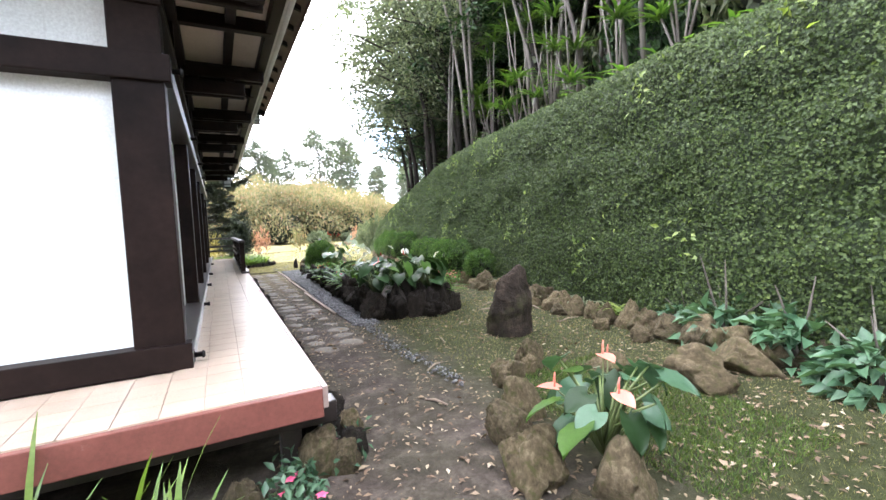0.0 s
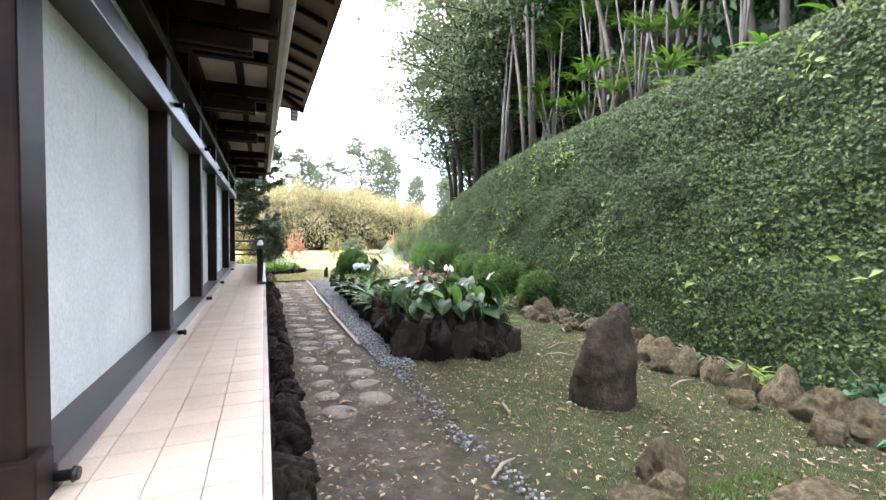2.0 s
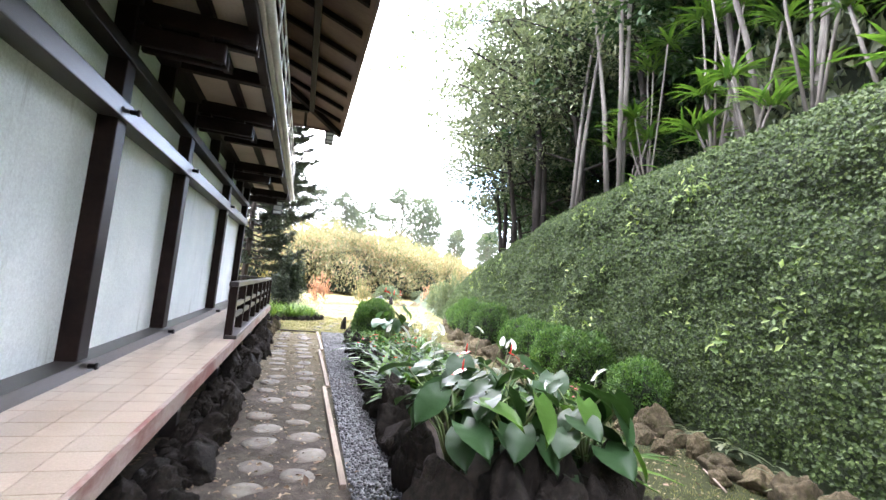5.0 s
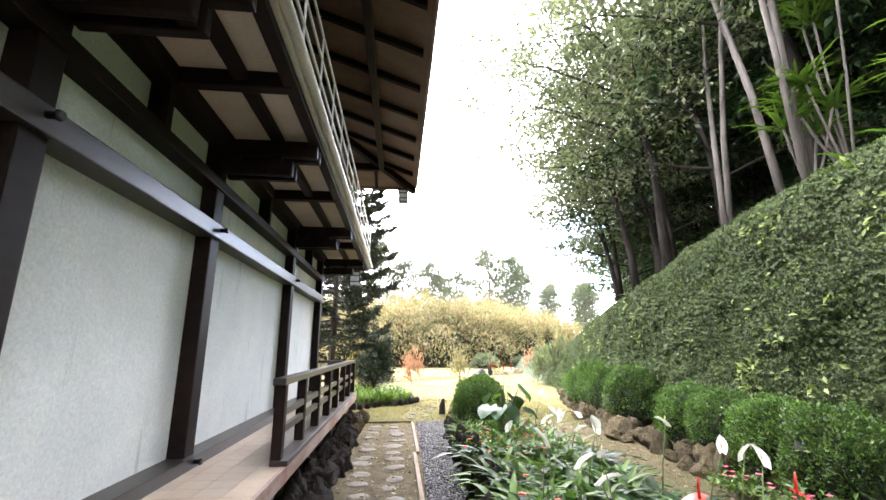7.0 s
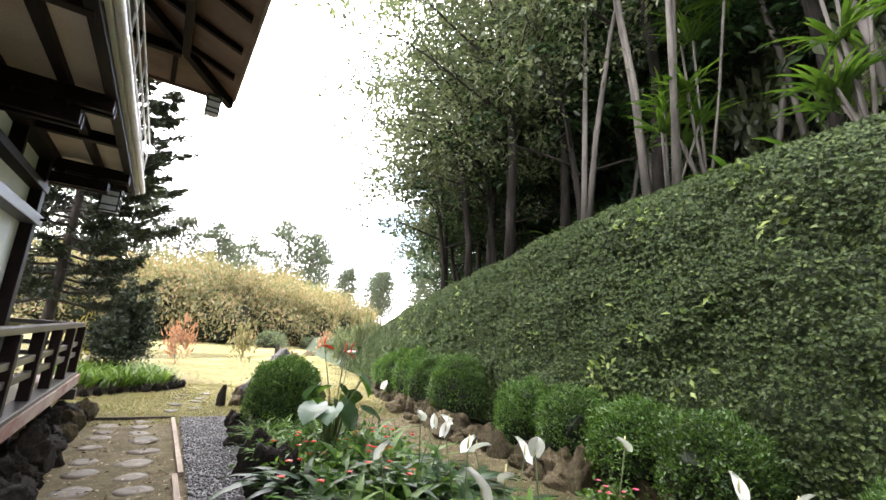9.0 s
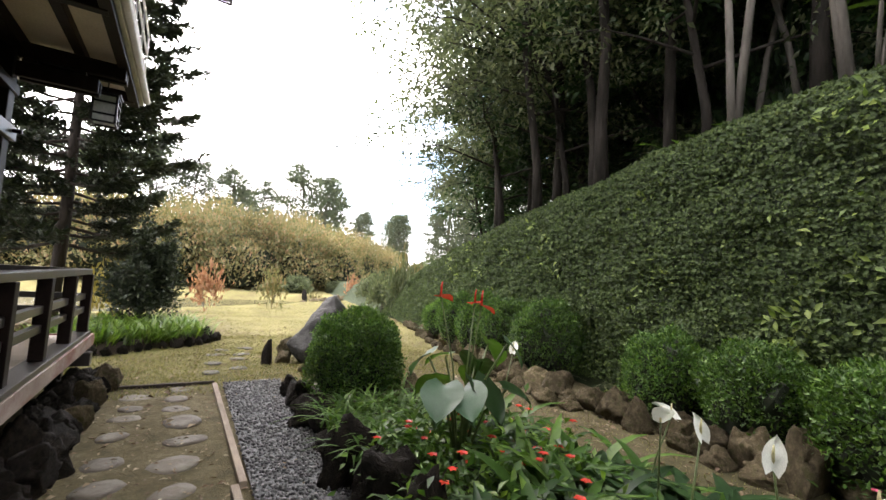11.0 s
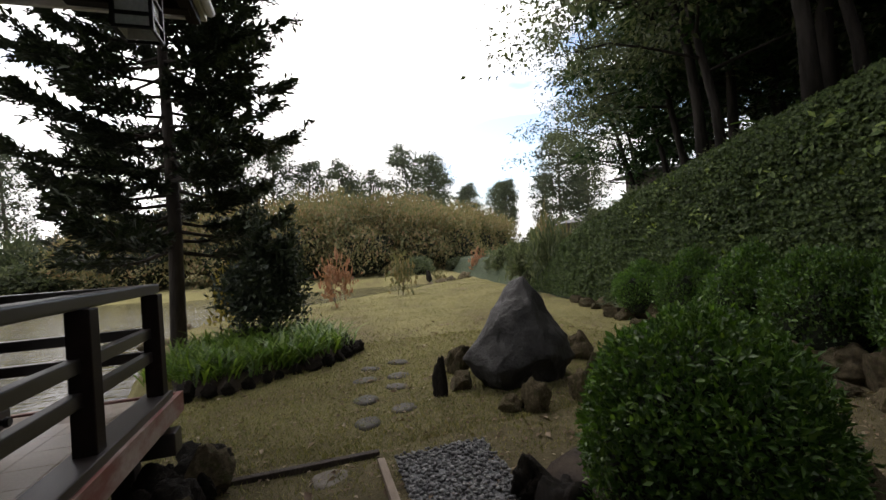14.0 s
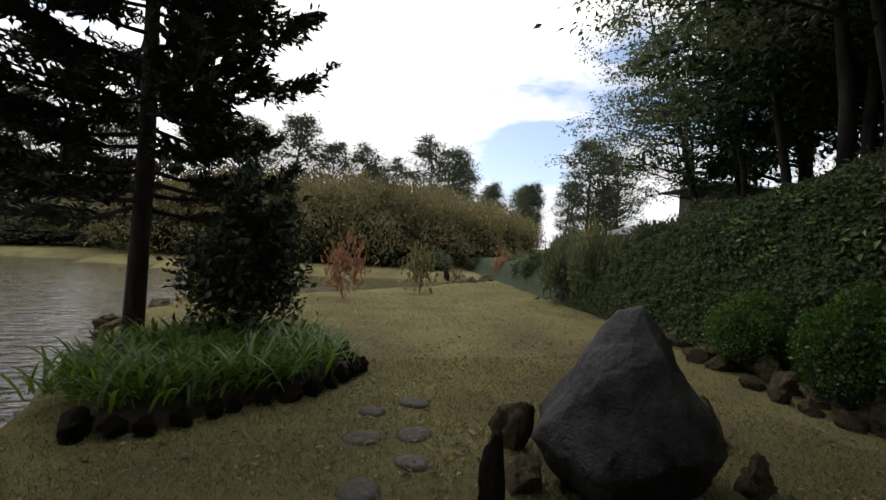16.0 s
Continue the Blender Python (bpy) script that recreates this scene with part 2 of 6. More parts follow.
GRASS = leafy("grass_blade", [(0.0, (0.08, 0.095, 0.03)), (0.6, (0.16, 0.155, 0.055)), (1.0, (0.3, 0.25, 0.12))], 0.6, 0.3)
STRAP = leafy("iris_blade", [(0.0, (0.06, 0.12, 0.02)), (1.0, (0.17, 0.25, 0.05))], 0.4, 0.35)
WHITE_PETAL = leafy("white_spathe", [(0.0, (0.66, 0.68, 0.62)), (1.0, (0.78, 0.79, 0.75))], 0.5, 0.25, 0.5, (1.0, 1.0, 0.95))
CORAL_PETAL = leafy("coral_spathe", [(0.0, (0.6, 0.17, 0.13)), (1.0, (0.72, 0.28, 0.22))], 0.3, 0.2)
RED_PETAL = leafy("red_spathe", [(0.0, (0.5, 0.03, 0.025)), (1.0, (0.65, 0.09, 0.06))], 0.25, 0.15)
PINK_PETAL = leafy("pink_petal", [(0.0, (0.55, 0.06, 0.16)), (1.0, (0.7, 0.14, 0.27))], 0.5, 0.25)
CREAM = surface("cream_spadix", [(0.3, (0.5, 0.45, 0.2)), (0.7, (0.65, 0.6, 0.35))], 30, 0.6)
STEM = surface("green_stem", [(0.3, (0.06, 0.09, 0.025)), (0.7, (0.12, 0.16, 0.05))], 8, 0.5)
LITTER = leafy("dry_leaf", [(0.0, (0.09, 0.055, 0.035)), (0.6, (0.2, 0.14, 0.09)), (0.9, (0.28, 0.22, 0.15)), (1.0, (0.4, 0.34, 0.26))], 0.8, 0.1)
LAMP_GLASS = surface("frosted_lantern_glass", [(0.3, (0.7, 0.7, 0.68)), (0.7, (0.8, 0.8, 0.78))], 5, 0.5)
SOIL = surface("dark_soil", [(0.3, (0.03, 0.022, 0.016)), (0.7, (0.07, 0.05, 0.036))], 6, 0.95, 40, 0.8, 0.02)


def ground_material():
    m, nd, lk, b = shader("garden_ground", 0.95, 0.0, 0.2)
    g = nd.new("ShaderNodeNewGeometry")
    sep = nd.new("ShaderNodeSeparateXYZ")
    lk.new(g.outputs["Position"], sep.inputs["Vector"])

    def span(axis, a, c, flip=False):
        mr = nd.new("ShaderNodeMapRange")
        mr.interpolation_type = "SMOOTHSTEP"
        mr.inputs["From Min"].default_value, mr.inputs["From Max"].default_value = a, c
        add, n = nd.new("ShaderNodeMath"), noise_tex(nd, lk, 1.6, 6, 0.65, "World")
        add.operation = "MULTIPLY_ADD"
        add.inputs[1].default_value = 1.6
        lk.new(n, add.inputs[0])
        lk.new(sep.outputs[axis], add.inputs[2])
        lk.new(add.outputs[0], mr.inputs["Value"])
        return mr.outputs["Result"]
    soil = ramp(nd, lk, noise_tex(nd, lk, 5, 8, 0.7, "World"), [(0.3, (0.03, 0.023, 0.019)), (0.5, (0.062, 0.049, 0.04)), (0.7, (0.125, 0.102, 0.086))])
    moss = ramp(nd, lk, noise_tex(nd, lk, 9, 8, 0.7, "World"), [(0.3, (0.016, 0.02, 0.0065)), (0.55, (0.034, 0.04, 0.0125)), (0.75, (0.08, 0.07, 0.038))])
    lawn = ramp(nd, lk, noise_tex(nd, lk, 0.7, 7, 0.65, "World"), [(0.3, (0.12, 0.092, 0.05)), (0.5, (0.19, 0.17, 0.07)), (0.7, (0.26, 0.23, 0.1))])
    mossy = ramp(nd, lk, noise_tex(nd, lk, 1.3, 6, 0.7, "World"), [(0.42, (0, 0, 0)), (0.58, (1, 1, 1))])
    right = span("X", 2.1, 3.6)
    both = nd.new("ShaderNodeMath")
    both.operation = "MULTIPLY_ADD"
    both.inputs[1].default_value = 0.3
    lk.new(mossy, both.inputs[0])
    lk.new(right, both.inputs[2])
    both.use_clamp = True
    col = mix_col(nd, lk, both.outputs[0], soil, moss)
    worn = ramp(nd, lk, noise_tex(nd, lk, 6, 8, 0.7, "World"), [(0.3, (0.06, 0.05, 0.026)), (0.5, (0.105, 0.088, 0.046)), (0.7, (0.16, 0.135, 0.08))])
    col = mix_col(nd, lk, span("Y", 9.0, 14.5), col, worn)
    col = mix_col(nd, lk, span("Y", 15.9, 19.5), col, lawn)
    fine = noise_tex(nd, lk, 45, 6, 0.75, "World")
    col = mix_col(nd, lk, 0.6, col, ramp(nd, lk, fine, [(0.3, (0.4, 0.4, 0.4)), (0.7, (1.4, 1.4, 1.4))]), "MULTIPLY")
    lk.new(col, b.inputs["Base Color"])
    bump(nd, lk, b, fine, 0.7, 0.03)
    return m


def water_material():
    m, nd, lk, b = shader("pond_water", 0.03, 0.0, 0.5)
    b.inputs["Base Color"].default_value = (0.03, 0.028, 0.018, 1)
    b.inputs["IOR"].default_value = 1.33
    bump(nd, lk, b, noise_tex(nd, lk, 3.0, 3, 0.55, "World", (0.45, 1.5, 1)), 0.7, 0.1)
    return m


GROUND, WATER = ground_material(), water_material()

# ---- mesh helpers ----
AT = {}                                             # world place of each thing or part


def box(bm, x0, x1, y0, y1, z0, z1, bevel=0.0):
    vs = [bm.verts.new((x, y, z)) for z in (z0, z1) for y in (y0, y1) for x in (x0, x1)]
    fs = [bm.faces.new([vs[i] for i in q]) for q in ((0, 2, 3, 1), (4, 5, 7, 6), (0, 1, 5, 4), (2, 6, 7, 3), (0, 4, 6, 2), (1, 3, 7, 5))]
    if bevel:
        edges = list({e for f in fs for e in f.edges})
        bmesh.ops.bevel(bm, geom=edges, offset=bevel, segments=2, affect="EDGES", profile=0.6)
    return vs


def boxed(x0, x1, y0, y1, z0, z1, bevel=0.006):
    bm = bmesh.new()
    box(bm, x0, x1, y0, y1, z0, z1, bevel)
    return bm


def tube(bm, pts, radii, sides=8, cap=True):
    """A tapered tube along points."""
    rings = []
    for i, p in enumerate(pts):
        p = Vector(p)
        d = Vector(pts[min(i + 1, len(pts) - 1)]) - Vector(pts[max(i - 1, 0)])
        d = d.normalized() if d.length > 1e-6 else Vector((0, 0, 1))
        u = d.cross(Vector((0.31, 0.95, 0.05))).normalized()
        w = d.cross(u)
        rings.append([bm.verts.new(p + radii[i] * (u * math.cos(a) + w * math.sin(a))) for a in [k * math.tau / sides for k in range(sides)]])
    for a, b2 in zip(rings, rings[1:]):
        for k in range(sides):
            bm.faces.new((a[k], a[(k + 1) % sides], b2[(k + 1) % sides], b2[k])).smooth = True
    if cap:
        bm.faces.new(rings[0][::-1])
        bm.faces.new(rings[-1])


def tubed(pts, radii, sides=8):
    bm = bmesh.new()
    tube(bm, pts, radii, sides)
    return bm


def to_mesh(name, data, material):
    if isinstance(data, bmesh.types.BMesh):
        bmesh.ops.recalc_face_normals(data, faces=data.faces)
        me = bpy.data.meshes.new(name)
        data.to_mesh(me)
        data.free()
    else:
        me = data
    if material and not me.materials:
        me.materials.append(material)
    return me


def thing(name, x, y, z, label, category, group="", kind=""):
    ob = new(name)
    ob.empty_display_size = 0.1
    ob.location = (x, y, z)
    AT[ob] = Matrix.Translation((x, y, z))
    return tagged(ob, label, category, group, kind)


def part(name, data, material, parent, label=""):
    """One mesh object, given in world coordinates, under a thing or a part."""
    me = to_mesh(name, data, material)
    n = len(me.vertices)
    co = np.empty(n * 3)
    me.vertices.foreach_get("co", co)
    co = co.reshape(n, 3)
    c = (co.min(0) + co.max(0)) / 2
    me.vertices.foreach_set("co", (co - c).ravel())
    me.update()
    ob = new(name, me)
    ob.location = c
    AT[ob] = Matrix.Translation(c)
    if parent:
        ob.parent = parent
        ob.matrix_parent_inverse = AT[parent].inverted()
    return tagged(ob, label)


def single(name, data, material, label, category, group="", kind=""):
    return tagged(part(name, data, material, None), label, category, group, kind)


def placed(name, mesh, m, label, category, group="", kind=""):
    ob = new(name, mesh)
    ob.matrix_world = m
    return tagged(ob, label, category, group, kind)


def scaled(x, y, z, sx, sy, sz, rx=0, ry=0, rz=0):
    return pose(x, y, z, rx, ry, rz) @ Matrix.Diagonal((sx, sy, sz, 1))


rng = np.random.default_rng(7)


def unit(v):
    return v / np.maximum(np.linalg.norm(v, axis=1, keepdims=True), 1e-9)


def leaf_mesh(name, P, N, D, length, width, material, fold=0.25, droop=0.0):
    """Many leaves at once. P: foot, N: the upper side, D: the way each leaf points; five corners each, folded along the rib."""
    n = len(P)
    N, D = unit(N), unit(D)
    S = unit(np.cross(D, N))
    U = np.cross(S, D)
    length, width = np.broadcast_to(length, n)[:, None], np.broadcast_to(width, n)[:, None]
    mid = P + D * length * 0.45 + U * length * 0.04
    tip = P + D * length - U * length * droop
    L, R = mid - S * width / 2 + U * width * fold, mid + S * width / 2 + U * width * fold
    V = np.stack([P, R, tip, L], 1).reshape(-1, 3)
    me = bpy.data.meshes.new(name)
    me.vertices.add(4 * n)
    me.vertices.foreach_set("co", V.ravel())
    base = np.arange(n)[:, None] * 4
    tri = np.concatenate([base + np.array([0, 1, 2]), base + np.array([0, 2, 3])], 1).reshape(-1)
    me.loops.add(6 * n)
    me.loops.foreach_set("vertex_index", tri.astype(np.int32))
    me.polygons.add(2 * n)
    me.polygons.foreach_set("loop_start", np.arange(0, 6 * n, 3, dtype=np.int32))
    me.update(calc_edges=True)
    me.materials.append(material)
    return me


def scatter(n):
    return unit(rng.normal(size=(n, 3)))


def join_meshes(name, meshes):
    bm = bmesh.new()
    for me in meshes:
        bm.from_mesh(me)
    out = bpy.data.meshes.new(name)
    bm.to_mesh(out)
    bm.free()
    for mt in meshes[0].materials:
        out.materials.append(mt)
    return out

# ---- ground, pond, bank ----
POND = np.array([(-3.0, 16.9), (-0.9, 17.1), (-0.6, 18.1), (-0.75, 18.9), (-1.1, 19.95), (-1.2, 20.9), (-1.45, 22.2), (-1.7, 23.5), (-1.0, 25.0), (1.2, 27.0), (4.9, 29.6), (8.6, 33.2),
                 (10.5, 35.5), (7.0, 37.0), (0.5, 38.5), (-6.0, 40.0), (-14.0, 44.0), (-40.0, 48.0), (-60.0, 30.0), (-60.0, 16.0)])


def pond_depth(X, Y):
    """Signed distance to the shore: above nought in the pond."""
    inside = np.zeros(X.shape, bool)
    dist = np.full(X.shape, 1e9)
    for (ax, ay), (bx, by) in zip(POND, np.roll(POND, -1, 0)):
        t = np.clip(((X - ax) * (bx - ax) + (Y - ay) * (by - ay)) / ((bx - ax) ** 2 + (by - ay) ** 2), 0, 1)
        dist = np.minimum(dist, np.hypot(X - ax - t * (bx - ax), Y - ay - t * (by - ay)))
        cross = ((ay > Y) != (by > Y)) & (X < (bx - ax) * (Y - ay) / (by - ay + 1e-12) + ax)
        inside ^= cross
    return np.where(inside, dist, -dist)


def smooth(v):
    v = np.clip(v, 0, 1)
    return v * v * (3 - 2 * v)


def ripple(X, Y):
    return 0.5 * np.sin(X * 2.1 + 1.3 * np.sin(Y * 1.7)) + 0.5 * np.sin(Y * 2.7 + 1.1 * np.sin(X * 2.3))


def ground_z(X, Y):
    X, Y = np.asarray(X, float), np.asarray(Y, float)
    far = np.clip((Y - 45) / 60, 0, 1) * 2.5
    base = 0.018 * ripple(X, Y) + 0.012 * ripple(X * 2.7 + 3, Y * 2.3) + far
    return base - 0.9 * smooth((pond_depth(X, Y) + 0.22) / 0.55)


def axis(lo, hi, step, reach):
    mid = list(np.arange(lo, hi, step))
    out, s = [hi], step
    while out[-1] < reach:
        s *= 1.25
        out.append(out[-1] + s)
    low, s = [lo], step
    while low[-1] > -reach:
        s *= 1.25
        low.append(low[-1] - s)
    return np.array(low[:0:-1] + mid + out)


def grid_mesh(name, X, Y, Z, material):
    ny, nx = X.shape
    me = bpy.data.meshes.new(name)
    idx = np.arange(nx * ny).reshape(ny, nx)
    q = np.stack([idx[:-1, :-1], idx[:-1, 1:], idx[1:, 1:], idx[1:, :-1]], -1).reshape(-1, 4)
    me.vertices.add(nx * ny)
    me.vertices.foreach_set("co", np.stack([X, Y, Z], -1).ravel())
    me.loops.add(q.size)
    me.loops.foreach_set("vertex_index", q.ravel().astype(np.int32))
    me.polygons.add(len(q))
    me.polygons.foreach_set("loop_start", np.arange(0, q.size, 4, dtype=np.int32))
    me.polygons.foreach_set("use_smooth", np.ones(len(q), bool))
    me.update(calc_edges=True)
    me.materials.append(material)
    return me


gx, gy = np.meshgrid(axis(-3.0, 8.0, 0.14, 1500), axis(-2.0, 31.0, 0.14, 1500))
tagged(new("ground", grid_mesh("ground", gx, gy, ground_z(gx, gy), GROUND)), "bare earth, moss and yellowing lawn of the garden", "ground", kind="structure")
wx, wy = np.meshgrid(np.linspace(-75, 13, 12), np.linspace(16.5, 50, 12))
tagged(new("water", grid_mesh("water", wx, wy, np.full(wx.shape, -0.38), WATER)), "rippled brown pond water reflecting the sky", "pond", kind="structure")


def bank_x(y):
    return 5.38 + np.interp(y, [-15, 0, 4.6, 8.8, 10.4, 13.8, 16.8, 22, 30, 60], [-1.4, -0.5, 0.1, 0.72, 0.95, 1.3, 1.6, 2.3, 3.6, 9.0])


def bank_h(y):
    return np.interp(y, [-15, 4, 6, 8, 10, 12, 13.5, 15, 17, 18.5, 20, 22, 23.5, 26, 60], [3.8, 3.75, 3.75, 3.74, 3.74, 3.62, 3.48, 3.22, 2.98, 2.72, 2.46, 2.05, 1.6, 1.1, 0.8])


def bank_w(y):
    return np.interp(y, [-15, 6, 12, 18, 22, 60], [0.5, 0.5, 0.6, 1.0, 1.3, 1.8])


def bank_point(y, s):
    """A point of the bank; s from 0 at its foot to 1 at its brow."""
    h, w = bank_h(y), bank_w(y)
    z = h * np.where(s < 0.8, s * 1.12, 0.896 + 0.104 * np.sin((s - 0.8) / 0.2 * math.pi / 2))
    x = bank_x(y) - 0.2 + w * 0.55 * s + w * 0.75 * np.clip((s - 0.72) / 0.28, 0, 1) ** 2
    lump = 0.05 * ripple(y * 1.3, z * 1.9) + 0.03 * ripple(y * 3.1 + 2, z * 3.7)
    return x + lump, z


def hill_slope(y):
    return np.interp(y, [-15, 12, 17, 60], [0.22, 0.22, 0.05, 0.02])


def hill_z(x, y):
    """The wooded ground above the brow."""
    bx, bz = bank_point(y, np.float64(1.0))
    return bz + hill_slope(y) * np.maximum(x - bx, 0) ** 0.95


bs = np.linspace(0, 1, 22)
by = np.concatenate([np.arange(-14, 30, 0.3), np.arange(30, 62, 2.0)])
BY, BS = np.meshgrid(by, bs, indexing="ij")
BX, BZ = bank_point(BY, BS)
extra = np.array([0.6, 1.5, 3, 6, 12, 25, 50, 100])
EX = BX[:, -1:] + extra
EZ = BZ[:, -1:] + hill_slope(by)[:, None] * extra ** 0.95 + 0.06 * ripple(EX * 1.3, by[:, None] * 1.3)
HX, HZ = np.concatenate([BX, EX], 1), np.concatenate([BZ, EZ], 1)
HY = np.repeat(by[:, None], HX.shape[1], 1)
# bank soil darkened and greened for the shade under leaves and trees
SHADED_BANK = surface("shaded_bank_soil", [(0.3, (0.018, 0.03, 0.012)), (0.7, (0.045, 0.065, 0.025))], 5, 0.95, 30, 0.8, 0.03)
tagged(new("bank", grid_mesh("bank", HX, HY, HZ, SHADED_BANK)), "steep earth bank under creeping fig and trees", "bank", kind="structure")

nl = 470000
ly = rng.uniform(-3, 25, nl)
ls = rng.uniform(0.03, 1.0, nl) ** 0.9
lx, lz = bank_point(ly, ls)
tuft = 0.5 + 0.5 * np.sin(ly * 31 + 2.2 * np.sin(lz * 23 + ly * 5)) * np.sin(lz * 35 + 2.0 * np.sin(ly * 19 - lz * 7))
kept = rng.random(nl) < 0.3 + 0.7 * tuft
ly, ls, lx, lz, tuft = ly[kept], ls[kept], lx[kept], lz[kept], tuft[kept]
nl = len(ly)
nx_ = np.stack([-np.ones(nl), np.full(nl, -0.05), 0.35 + 0.9 * np.clip((ls - 0.7) / 0.3, 0, 1)], 1) + rng.normal(0, 0.5, (nl, 3))
ld = np.stack([-0.25 * np.ones(nl), rng.normal(0, 0.8, nl), rng.normal(-0.5, 0.7, nl)], 1)
sz = rng.uniform(0.022, 0.046, nl) * np.interp(ly, [0, 8, 16], [1, 1, 1.35])
lx = lx - rng.uniform(0, 0.04, nl) - 0.1 * tuft ** 1.5
tagged(new("creeping_fig", leaf_mesh("creeping_fig", np.stack([lx, ly, lz], 1), nx_, ld, sz, sz * 0.85, IVY)),
       "dense dark green creeping fig covering the bank", "creeper", kind="stuff")
fp, fn, fd = [], [], []
for _ in range(52):
    cy, cs = rng.uniform(0.5, 20), rng.uniform(0.15, 0.9)
    k = rng.integers(6, 26)
    yy, ss = cy + rng.normal(0, 0.16, k), np.clip(cs + rng.normal(0, 0.035, k), 0.03, 1)
    xx, zz = bank_point(yy, ss)
    fp.append(np.stack([xx - rng.uniform(0.05, 0.14, k), yy, zz], 1))
    fn.append(np.array([-1, 0, 0.6]) + rng.normal(0, 0.4, (k, 3)))
    fd.append(np.stack([-np.ones(k) * 0.4, rng.normal(0, 1, k), rng.normal(0, 0.7, k)], 1))
fp, fn, fd = map(np.concatenate, (fp, fn, fd))
fs = rng.uniform(0.06, 0.13, len(fp))
tagged(new("fern_shoots", leaf_mesh("fern_shoots", fp, fn, fd, fs, fs * 0.45, IVY_FRESH)), "fresh yellow-green fern shoots on the bank", "fern", kind="stuff")

# an added, unseen plain wall behind the walk closes it and cuts the sky light
SKY_BLOCK = surface("plain_sky_block", [(0.3, (0.1, 0.1, 0.08)), (0.7, (0.18, 0.17, 0.14))], 2, 0.9)
single("sky_block_south", boxed(-14, 6, -6.3, -6.0, -0.2, 7.5, 0), SKY_BLOCK, "unseen plain wall added behind the walk to cut the sky light", "wall", kind="structure")

# ---- the house ----
WX = -0.27                                          # face of the plaster
POSTS = [3.5, 5.92, 8.05, 10.08, 13.1, 15.72]
house = thing("tea_house", -3.0, 9.6, 0, "two-storey tea house with white plaster panels and dark timber posts", "house")
for a, b2 in zip(POSTS, POSTS[1:]):
    part("wall_panel", boxed(WX - 0.21, WX - 0.105, a, b2, 0.66, 2.52, 0), PLASTER, house, "white plaster panel with grey rain streaks")
    part("upper_panel", boxed(WX - 0.21, WX - 0.1, a, b2, 2.6, 3.5, 0), PLASTER, house)
    part("strut", boxed(WX - 0.18, WX + 0.04, (a + b2) / 2 - 0.04, (a + b2) / 2 + 0.04, 3.08, 3.5), WOOD_DARK, house)
for i, y in enumerate(POSTS):
    w = 0.1 if i in (0,) else 0.09
    part("post", boxed(WX - 0.26, WX + 0.03, y - w, y + w, 0.6, 3.5, 0.012), WOOD_DARK, house)
    for z in (0.63, 2.6):
        bm = tubed([(WX + 0.06, y, z), (WX + 0.12, y, z), (WX + 0.122, y, z), (WX + 0.14, y, z)], [0.02, 0.02, 0.03, 0.022], 10)
        part("peg", bm, IRON, house, "black iron peg cap")
part("sill_beam", boxed(WX - 0.2, WX + 0.075, 3.505, 15.85, 0.577, 0.675, 0.008), WOOD_GREY, house)
part("head_beam", boxed(WX - 0.2, WX + 0.07, 3.525, 15.85, 2.515, 2.655, 0.01), WOOD_GREY, house)
part("upper_beam", boxed(WX - 0.2, WX + 0.05, 3.38, 15.85, 2.98, 3.08, 0.008), WOOD_DARK, house)
part("wall_plate", boxed(WX - 0.2, WX + 0.08, 3.3, 15.9, 3.42, 3.56, 0.008), WOOD_DARK, house)
# front side
for x0, x1 in ((-3.4, -0.4), (-6.6, -3.6)):
    part("wall_panel", boxed(x0, x1, 3.5, 3.6, 0.74, 2.5, 0), PLASTER, house)
    part("upper_panel", boxed(x0, x1, 3.503, 3.6, 2.6, 3.5, 0), PLASTER, house)
part("post", boxed(-3.6, -3.4, 3.4, 3.6, 0.6, 3.5, 0.012), WOOD_DARK, house)
part("sill_beam", boxed(-6.6, WX + 0.07, 3.36, 3.5, 0.575, 0.75, 0.008), WOOD_DARK, house)
part("head_beam", boxed(-6.6, WX + 0.072, 3.375, 3.52, 2.492, 2.672, 0.01), WOOD_DARK, house)
# far side and back close the room
part("wall_panel", boxed(-6.6, WX - 0.1, 15.66, 15.76, 0.6, 3.5, 0), PLASTER, house)
part("wall_panel", boxed(-6.7, -6.6, 3.4, 15.8, 0.6, 3.5, 0), PLASTER, house)
part("head_beam", boxed(-6.6, WX - 0.1, 15.76, 15.84, 2.49, 2.67, 0.01), WOOD_DARK, house)
# jettied upper floor
part("soffit", boxed(-6.9, 0.66, 2.35, 16.95, 3.56, 3.6, 0), SOFFIT, house, "cream board soffit under the balcony")
part("balcony_floor", boxed(-6.9, 0.66, 2.35, 16.95, 3.6, 3.68, 0), WOOD_DARK, house)
mids = [(a + b2) / 2 for a, b2 in zip(POSTS, POSTS[1:])]
for y in [2.6] + mids + [16.75]:
    part("joist", boxed(WX + 0.05, 0.62, y - 0.05, y + 0.05, 3.43, 3.56, 0.01), WOOD_DARK, house)
